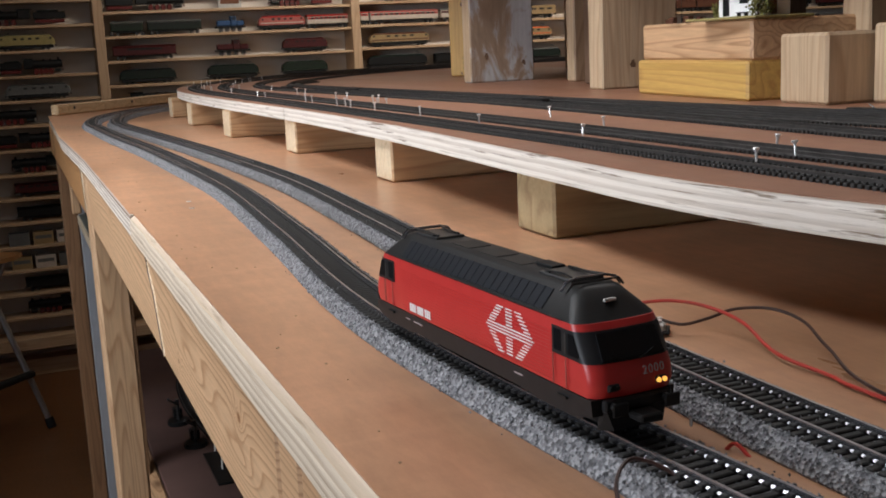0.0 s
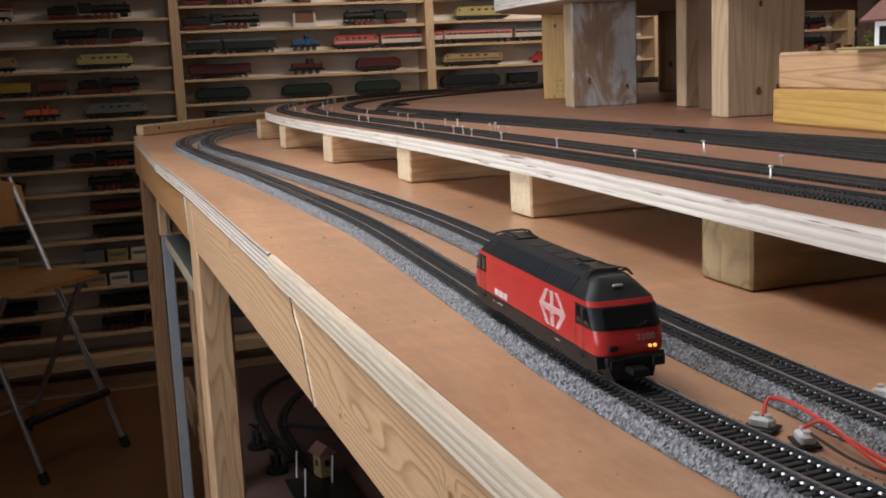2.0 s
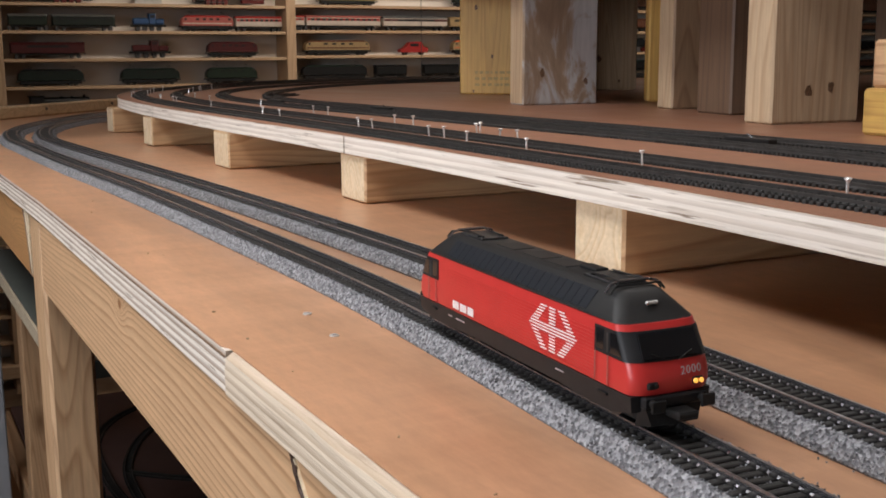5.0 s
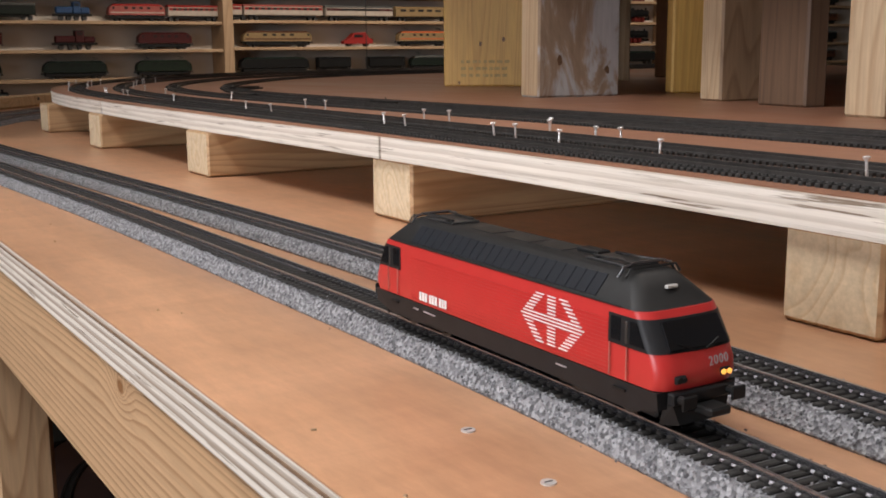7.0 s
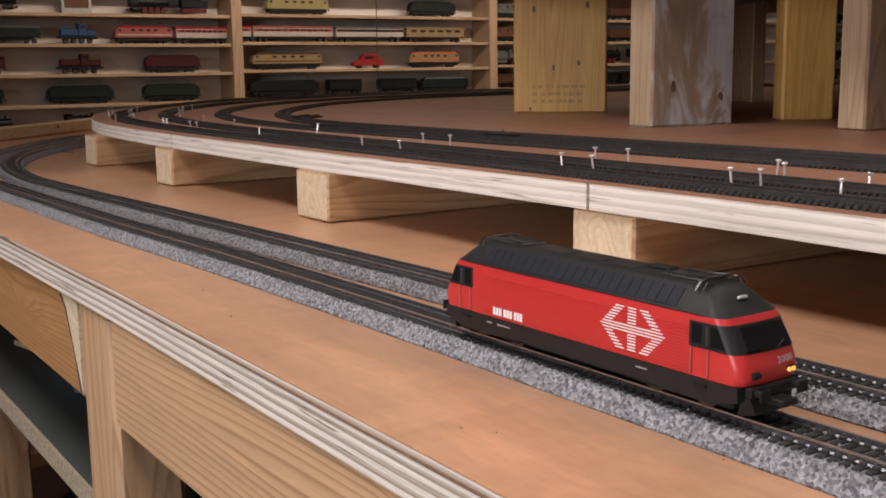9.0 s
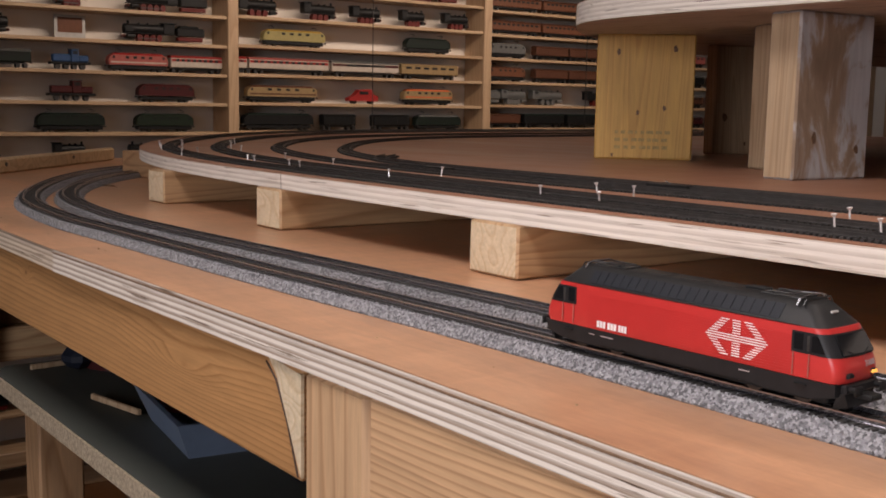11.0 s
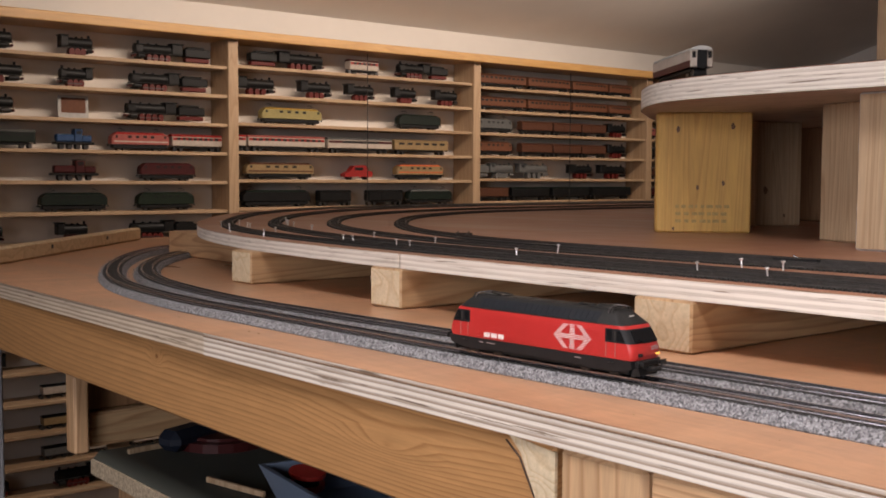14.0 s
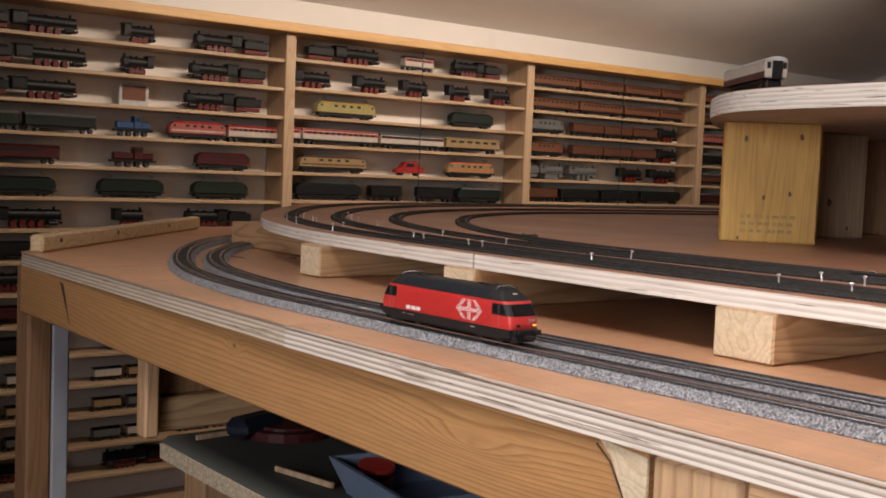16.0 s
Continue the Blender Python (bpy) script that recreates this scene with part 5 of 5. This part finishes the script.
def terminal(x, y, rz):
    t = thing("cable_terminal", pose(x, y, H + .0015, 0, 0, rz) @ Matrix.Diagonal((.65, .65, .65, 1)), "small white terminal clamp with screws beside the track", "terminal", "terminals")
    part("clamp", M().box((0, 0, .004), (.010, .016, .007), .0015), STUCCO, t)
    part("base", M().box((0, 0, .0005), (.016, .022, .002), .0005), BLACK, t)
    for k in (-.004, .004):
        part("screw_head", M().cyl((0, k, .007), (0, k, .0095), .0025, 10), STEEL, t)


def folding_chair():
    c = thing("folding_chair", pose(-.37, 4.06, 0, 0, 0, 45), "folding bar chair with beech seat and dull metal legs", "chair")
    part("seat", M().prism([(-.2, -.17), (-.13, -.2), (.13, -.2), (.2, -.17), (.18, .17), (.1, .19), (-.1, .19), (-.18, .17)], .625, .64), BEECH, c)
    part("backrest", M().loft([[(x, .17 - .25 * x * x, .80 + .5 * x * x), (x, .155 - .25 * x * x, .80 + .5 * x * x), (x, .175 - .25 * x * x, .985 - 1.2 * x * x), (x, .19 - .25 * x * x, .985 - 1.2 * x * x)] for x in (-.2, -.14, -.07, 0, .07, .14, .2)]), BEECH, c, "rounded beech backrest")
    for sx in (-1, 1):
        lg = part("leg", M().cyl((sx * .19, -.22, .02), (sx * .17, .19, .97), .011, 10), CHROME, c)
        part("rubber_foot", M().cyl((sx * .19, -.228, .0), (sx * .19, -.214, .035), .016, 10), BLACK, lg)
        lg = part("leg", M().cyl((sx * .20, .26, .02), (sx * .17, -.12, .625), .011, 10), CHROME, c)
        part("rubber_foot", M().cyl((sx * .20, .268, .0), (sx * .20, .254, .035), .016, 10), BLACK, lg)
    part("footrest", M().cyl((-.185, -.17, .2), (.185, -.17, .2), .014, 10), BLACK, c)
    part("cross_bar", M().cyl((-.19, .2, .12), (.19, .2, .12), .010, 10), CHROME, c)


def stacked_blocks():
    for x, y, z, s, rz, mat, lab in ((.752, 1.134, ZD, (.14, .285, .0445), -7, YELLOW_Y, "thick yellow varnished wooden block on the deck"),
                                     (.754, 1.131, ZD + .0445, (.135, .28, .0455), -7, PINE, "pine block with curved grain stacked on another"),
                                     (.718, .911, ZD, (.10, .078, .072), -3, PALEWOOD, "pale square cut pine block on the deck"),
                                     (.765, .822, ZD, (.10, .085, .079), -3, PALEWOOD, "pale square cut pine block on the deck")):
        b = new("wood_block", M().box((0, 0, s[2] / 2), s, .003).mesh("wood_block", mat))
        b.matrix_world = pose(x, y, z + .0002, 0, 0, rz)
        tagged(b, lab, "wood block", "stacked blocks")
    # little house with its garden on top of the stack
    z = ZD + .0904
    h = thing("model_house", pose(.70, 1.035, z, 0, 0, 4), "small white model house with a red brown roof", "model house")
    part("base_plate", M().box((.0, .01, .0015), (.085, .12, .003), .001), paint(COL["olive"]), h)
    part("wall", M().box((0, 0, .018), (.05, .062, .030), .0008), STUCCO, h)
    rf = part("roof", M().loft([[(-.036, y, .031), (0, y, .056), (.036, y, .031), (.034, y, .029), (0, y, .053), (-.034, y, .029)] for y in (-.042, .042)]), ROOFTILE, h)
    part("gable", M().loft([[(-.025, y, .033), (0, y, .051), (.025, y, .033)] for y in (-.031, .031)]), STUCCO, h)
    part("chimney", M().box((.01, .012, .056), (.006, .006, .016), .0005), ROOFTILE, rf)
    for y, zz, w, hh in ((.016, .014, .007, .020), (-.014, .022, .009, .010)):
        wd = part("window", M().box((-.0252, y, zz), (.0008, w, hh), .0002), BLACK, h)
        part("shutter", M().box((-.0256, y + w * .75, zz), (.0008, w * .4, hh)), paint(COL["green"]), wd)
    part("door", M().box((.0, -.0312, .014), (.010, .0008, .020), .0002), paint(COL["brown"]), h)
    part("bench", M().box((-.032, -.018, .007), (.006, .016, .001)).box((-.032, -.024, .005), (.005, .001, .005)).box((-.032, -.012, .005), (.005, .001, .005)), BLACK, h)
    for x, y, r in ((.675, .995, .012), (.690, 1.085, .010), (.695, 1.005, .009)):
        sh = M()
        rnd = random.Random(int(y * 1000))
        for _ in range(220):
            d = Vector((rnd.gauss(0, 1), rnd.gauss(0, 1), rnd.gauss(0, 1))).normalized() * r * rnd.uniform(.4, 1.1)
            q = Euler([rnd.uniform(0, 6) for _ in range(3)]).to_matrix()
            a = .0016
            ctr = Vector((0, 0, r * .9)) + d
            if ctr.z < 0:
                continue
            sh.add([ctr + q @ Vector(v) for v in ((a, 0, 0), (0, a, 0), (-a, 0, 0), (0, -a, 0))], [(0, 1, 2, 3)])
        s = thing("model_shrub", pose(x, y, z + .003), "tiny yellow green model shrub beside the house", "model shrub", "model shrubs")
        part("foliage", sh, LEAF, s)
        part("stem", M().cyl((0, 0, -.002), (0, 0, r), .001, 6), paint(COL["brown"]), s)
    w = thing("model_crates", pose(.69, 1.15, z), "small dark red model crates and barrels", "model crates")
    for k, (x, y, s) in enumerate(((0, 0, .008), (.01, .014, .006), (-.004, .028, .007), (.008, -.013, .006), (0, .044, .005))):
        part("crate", M().box((x, y, s / 2), (s, s * 1.4, s), .0006), paint(COL["maroon" if k % 2 else "brown"]), w)


def upper_coach():
    base = smooth_path([(1.35, 2.68), (1.02, 2.52), (.89, 2.455), (.80, 2.365), (.755, 2.27), (.74, 2.1), (.74, 1.4)])
    railway(base, 1.443, "dark model railway track on the upper deck", 0)
    m4 = pose(.818, 2.356, 1.443 + .0045, 0, 0, 55)
    c = coach(m4, .20, "white", None, "pale", 9, "cream and brown model passenger coach on the upper deck")
    part("band", M().box((0, 0, .0195), (.193, .0332, .010), .0005), paint(COL["maroon"]), c)
    part("gangway", M().box((-.1005, 0, .0255), (.004, .014, .026), .001), BLACK, c)
    for sy in (-1, 1):
        part("end_window", M().box((-.0985, sy * .0115, .032), (.001, .005, .009), .0003), BLACK, c)


def under_table():
    s = thing("under_shelf", pose(0, 0, 0), "grey green chipboard storage shelf hung under the table", "shelf")
    part("shelf_panel", M().prism([(.03, 1.83), (.03, 2.67), (.05, 2.70), (.9, 2.70), (.9, 1.83)], .9185, .94), [GREENBOARD], s)
    part("raw_edge", M().prism([(.026, 1.83), (.0296, 1.83), (.0296, 2.67), (.026, 2.67)], .9195, .939), CHIPBOARD, s, "rough chipboard front edge")
    part("end_board", M().box((.0285, 2.718, 1.0), (.021, .03, .125), .003), PINE_Z, s)
    part("back_board", M().box((.325, 2.735, .9635), (.56, .03, .046), .003), PINE_X, s)
    part("upper_board", M().box((.325, 2.745, 1.021), (.56, .02, .066), .002), BROWNLEG, s, "dark brown board hung under the table")
    part("shelf_leg", M().box((.10, 2.66, .459), (.06, .06, .918), .003), PINE_Z, s)
    b = thing("tool_box", pose(.168, 2.27, .9402, 0, 0, 82) @ Matrix.Diagonal((.76, .8, .9, 1)), "open pale blue plastic box on the storage shelf", "box")
    part("tray", M().loft([[(-.10, -.08, 0), (.10, -.08, 0), (.10, .08, 0), (-.10, .08, 0)], [(-.125, -.10, .045), (.125, -.10, .045), (.125, .10, .045), (-.125, .10, .045)],
                           [(-.118, -.093, .045), (.118, -.093, .045), (.118, .093, .045), (-.118, .093, .045)], [(-.095, -.075, .006), (.095, -.075, .006), (.095, .075, .006), (-.095, .075, .006)]]), BLUEBOX, b)
    part("rim", M().box((0, -.1, .046), (.25, .008, .006), .002), BLUEBOX, b)
    r = thing("tape_reel", pose(.140, 2.335, .957, 8, 0, 0) @ Matrix.Diagonal((.6, .6, .8, 1)), "red plastic tape reel lying in the blue box", "tape reel")
    part("flange", M().cyl((0, 0, 0), (0, 0, .006), .035, 20).cyl((0, 0, .018), (0, 0, .024), .035, 20), REDPLASTIC, r)
    part("core", M().cyl((0, 0, .006), (0, 0, .018), .024, 16), BLACK, r)
    t = thing("drill_machine", pose(.20, 2.64, .9402, 0, 0, 20), "dark blue hand tool with a red ring base", "hand tool")
    part("ring", M().cyl((0, 0, 0), (0, 0, .012), .065, 20).cyl((0, 0, .012), (0, 0, .016), .05, 20), paint(COL["maroon"]), t)
    part("tool_body", M().box((-.045, .02, .016), (.09, .04, .028), .010), DARKBLUE, t)
    for x, y, a, L, mat, nm, lab in ((.10, 2.425, 102, .10, PALEWOOD, "wooden_stick", "thin pale wooden stick on the storage shelf"), (.17, 2.235, -10, .13, BLACK, "metal_file", "flat black file lying on the storage shelf"),
                                     (.19, 2.0, 25, .2, PALEWOOD, "wooden_stick", "thin pale wooden stick on the storage shelf"), (.12, 2.66, 5, .1, PALEWOOD, "wooden_stick", "short pale stick on the storage shelf")):
        ob = new(nm, M().box((0, 0, .004), (L, .012 if mat is BLACK else .005, .007), .001).mesh(nm, mat))
        ob.matrix_world = pose(x, y, .9403, 0, 0, a)
        tagged(ob, lab, "stick" if mat is not BLACK else "file", "sticks" if mat is not BLACK else "")


def low_layout():
    z = .30
    d = thing("low_layout_board", pose(0, 0, 0), "low reddish brown layout board under the table", "layout board")
    part("board", M().box((1.25, 2.55, z - .01), (2.2, 2.5, .02), .002), LOWBOARD, d)
    part("edge_beam", M().box((.13, 2.55, z - .045), (.035, 2.5, .07), .003), PINE, d)
    part("support", M().box((1.25, 1.4, .12), (2.1, .04, .24), .003), PINE_X, d)
    part("support", M().box((1.25, 3.7, .12), (2.1, .04, .24), .003), PINE_X, d)
    for pts in ([(.37, 2.2), (.35, 2.5), (.33, 2.9), (.36, 3.2), (.5, 3.45), (.8, 3.6), (1.4, 3.65)], [(.31, 2.8), (.29, 3.1), (.32, 3.4), (.45, 3.6), (.7, 3.7)], [(.34, 3.12), (.45, 3.02), (.6, 2.92), (.9, 2.85), (1.4, 2.8)]):
        railway(smooth_path(pts), z, "dark model railway track on the low board", 0, None, "low railway tracks")
    p = thing("model_road_plate", pose(.34, 2.56, z), "dark model road plate with small crossing gates", "road plate")
    part("plate", M().box((0, 0, .003), (.15, .22, .006), .001), paint(COL["black"]), p)
    for x, y in ((-.05, -.02), (-.045, .11), (.03, .04)):
        part("gate_arm", M().cyl((x, y, .006), (x + .004, y, .075), .0022, 6), STUCCO, p)
    h = thing("model_signal_house", pose(.362, 2.66, z + .0062, 0, 0, 15), "tiny yellow model signal house with a dark roof", "model house")
    part("wall", M().box((0, 0, .03), (.035, .04, .06), .001), paint(COL["cream"]), h)
    part("roof", M().loft([[(-.026, y, .06), (0, y, .083), (.026, y, .06)] for y in (-.03, .03)]), ROOFTILE, h)
    part("window", M().box((-.0178, 0, .036), (.001, .012, .016)), BLACK, h)
    part("window", M().box((0, -.0204, .036), (.012, .001, .016)), BLACK, h)
    for x, y in ((.245, 2.95), (.26, 2.75)):
        t = thing("model_crane", pose(x, y, z), "small dark model yard crane on the low board", "model crane", "small yard models")
        part("base", M().cyl((0, 0, 0), (0, 0, .012), .03, 14), BLACK, t)
        part("mast", M().cyl((0, 0, .012), (0, 0, .07), .006, 8), DARKMETAL, t)
        part("cab", M().box((0, .012, .03), (.024, .03, .026), .002), BLACK, t)
        part("boom", M().cyl((0, 0, .055), (-.03, -.05, .09), .003, 6), DARKMETAL, t)


def clutter():
    folding_chair()
    stacked_blocks()
    upper_coach()
    under_table()
    low_layout()
    z = H + .002
    terminal(.1105, .458, 30)
    terminal(.1145, .434, -20)
    terminal(.183, .467, 15)
    terminal(.189, .434, -35)
    z = H
    cable("red_cable", [(.1105, .457, z + .007), (.118, .463, z + .012), (.124, .451, z + .011), (.1235, .42, z + .007), (.122, .39, z + .005), (.120, .365, z + .003), (.121, .347, z - .004)], .0010, REDWIRE, "red insulated feed cable let into the table")
    cable("red_cable", [(.1145, .436, z + .007), (.121, .43, z + .011), (.121, .41, z + .006), (.1185, .385, z + .0035), (.1175, .365, z + .003), (.119, .343, z - .004)], .0008, REDWIRE, "red insulated feed cable let into the table")
    cable("red_cable", [(.1255, .293, z - .002), (.127, .288, z + .003), (.129, .28, z - .002)], .0008, REDWIRE, "short bend of red cable showing in the table")
    cable("dark_cable", [(.1145, .432, z + .007), (.115, .405, z + .004), (.120, .388, z + .004), (.135, .381, z + .0115), (.146, .369, z + .011), (.1445, .348, z + .008), (.134, .326, z + .002), (.122, .308, z - .003)], .0007, BLACKWIRE, "dark brown feed cable looped between the tracks")
    cable("red_cable", [(.184, .467, z + .007), (.192, .455, z + .011), (.203, .443, z + .013), (.210, .424, z + .013), (.213, .40, z + .010), (.207, .368, z + .004), (.209, .335, z + .002), (.207, .30, z + .002), (.215, .1, z + .002)], .0009, REDWIRE, "red insulated feed cable arched over the table")
    cable("dark_cable", [(.190, .434, z + .007), (.196, .424, z + .006), (.207, .418, z + .009), (.218, .413, z + .013), (.228, .398, z + .015), (.230, .378, z + .013), (.222, .352, z + .008), (.209, .307, z + .003), (.207, .2, z + .003), (.22, .05, z + .002)], .0008, BLACKWIRE, "dark feed cable arched over the table")
    z = H + .002
    cable("dark_cable", [(.058, .245, z), (.064, .262, z + .008), (.074, .269, z + .012), (.084, .262, z + .008), (.088, .248, z), (.09, .2, z)], .0007, BLACKWIRE, "short dark cable loop beside the ballast")
    for x, y in ((.063, 1.103), (.058, 1.05)):
        s = thing("countersunk_screw", pose(x, y, H), "flush steel screw head in the plywood", "screw", "tabletop screws")
        part("head", M().cyl((0, 0, -.002), (0, 0, .0006), .0026, 12), SCREWHEAD, s)
        part("cross_slot", M().box((0, 0, .0007), (.003, .0005, .0002)), DARKMETAL, s)
    crumbs = M()
    rnd = random.Random(11)
    for _ in range(30):
        x, y, a = rnd.uniform(.012, .055), rnd.uniform(.3, 2.6), rnd.uniform(.0004, .0009)
        q = Matrix.Rotation(rnd.uniform(0, 3), 3, "Z")
        crumbs.box((x, y, H + a * .45), (a * rnd.uniform(1, 3), a, a * .9), 0, q)
    tagged(part("wood_crumbs", crumbs, PALEWOOD), "small pale wood crumbs scattered on the tabletop", "crumbs", "", "stuff")


# ---------------------------------------------------------------- build
room()
display_shelf()
east_shelf()
table()
deck()
spacer_blocks()
posts()
upper_deck()
wear()
railway(TRACK1, H, "grey ballasted model railway track with two steel rails", .0075, (-.1, 1.36))
railway(TRACK2, H, "second ballasted model railway track with steel rails", .0075, (-.1, 1.36))
deck_tracks()
deck_screws()
fill_shelves()
clutter()
LOCO = locomotive()

LOCO_ROWS = [(0, 0.3601), (0.5, 0.4177), (1, 0.4719), (1.5, 0.5222), (2, 0.5762), (2.5, 0.6290), (3, 0.6832), (3.5, 0.7350), (4, 0.7872), (4.5, 0.8390), (7, 1.1043), (7.5, 1.1585), (8, 1.2140), (8.5, 1.2672), (9, 1.3228), (9.5, 1.3774), (10, 1.4352), (12.5, 1.7109), (13, 1.7679), (13.5, 1.8201), (14, 1.8762), (14.5, 1.9284), (15, 1.9845), (15.5, 2.0367), (16, 2.0937)]


def motions():
    rows = []
    for t, y in LOCO_ROWS:
        c = y + .0271
        a, b = on_track(c - .058), on_track(c + .058)
        d = b - a
        mid = (a + b) / 2
        rows.append((t, pose(mid.x, mid.y, RT, 0, 0, math.degrees(math.atan2(d.y, d.x)) - 90)))
    walk(LOCO, rows)


motions()
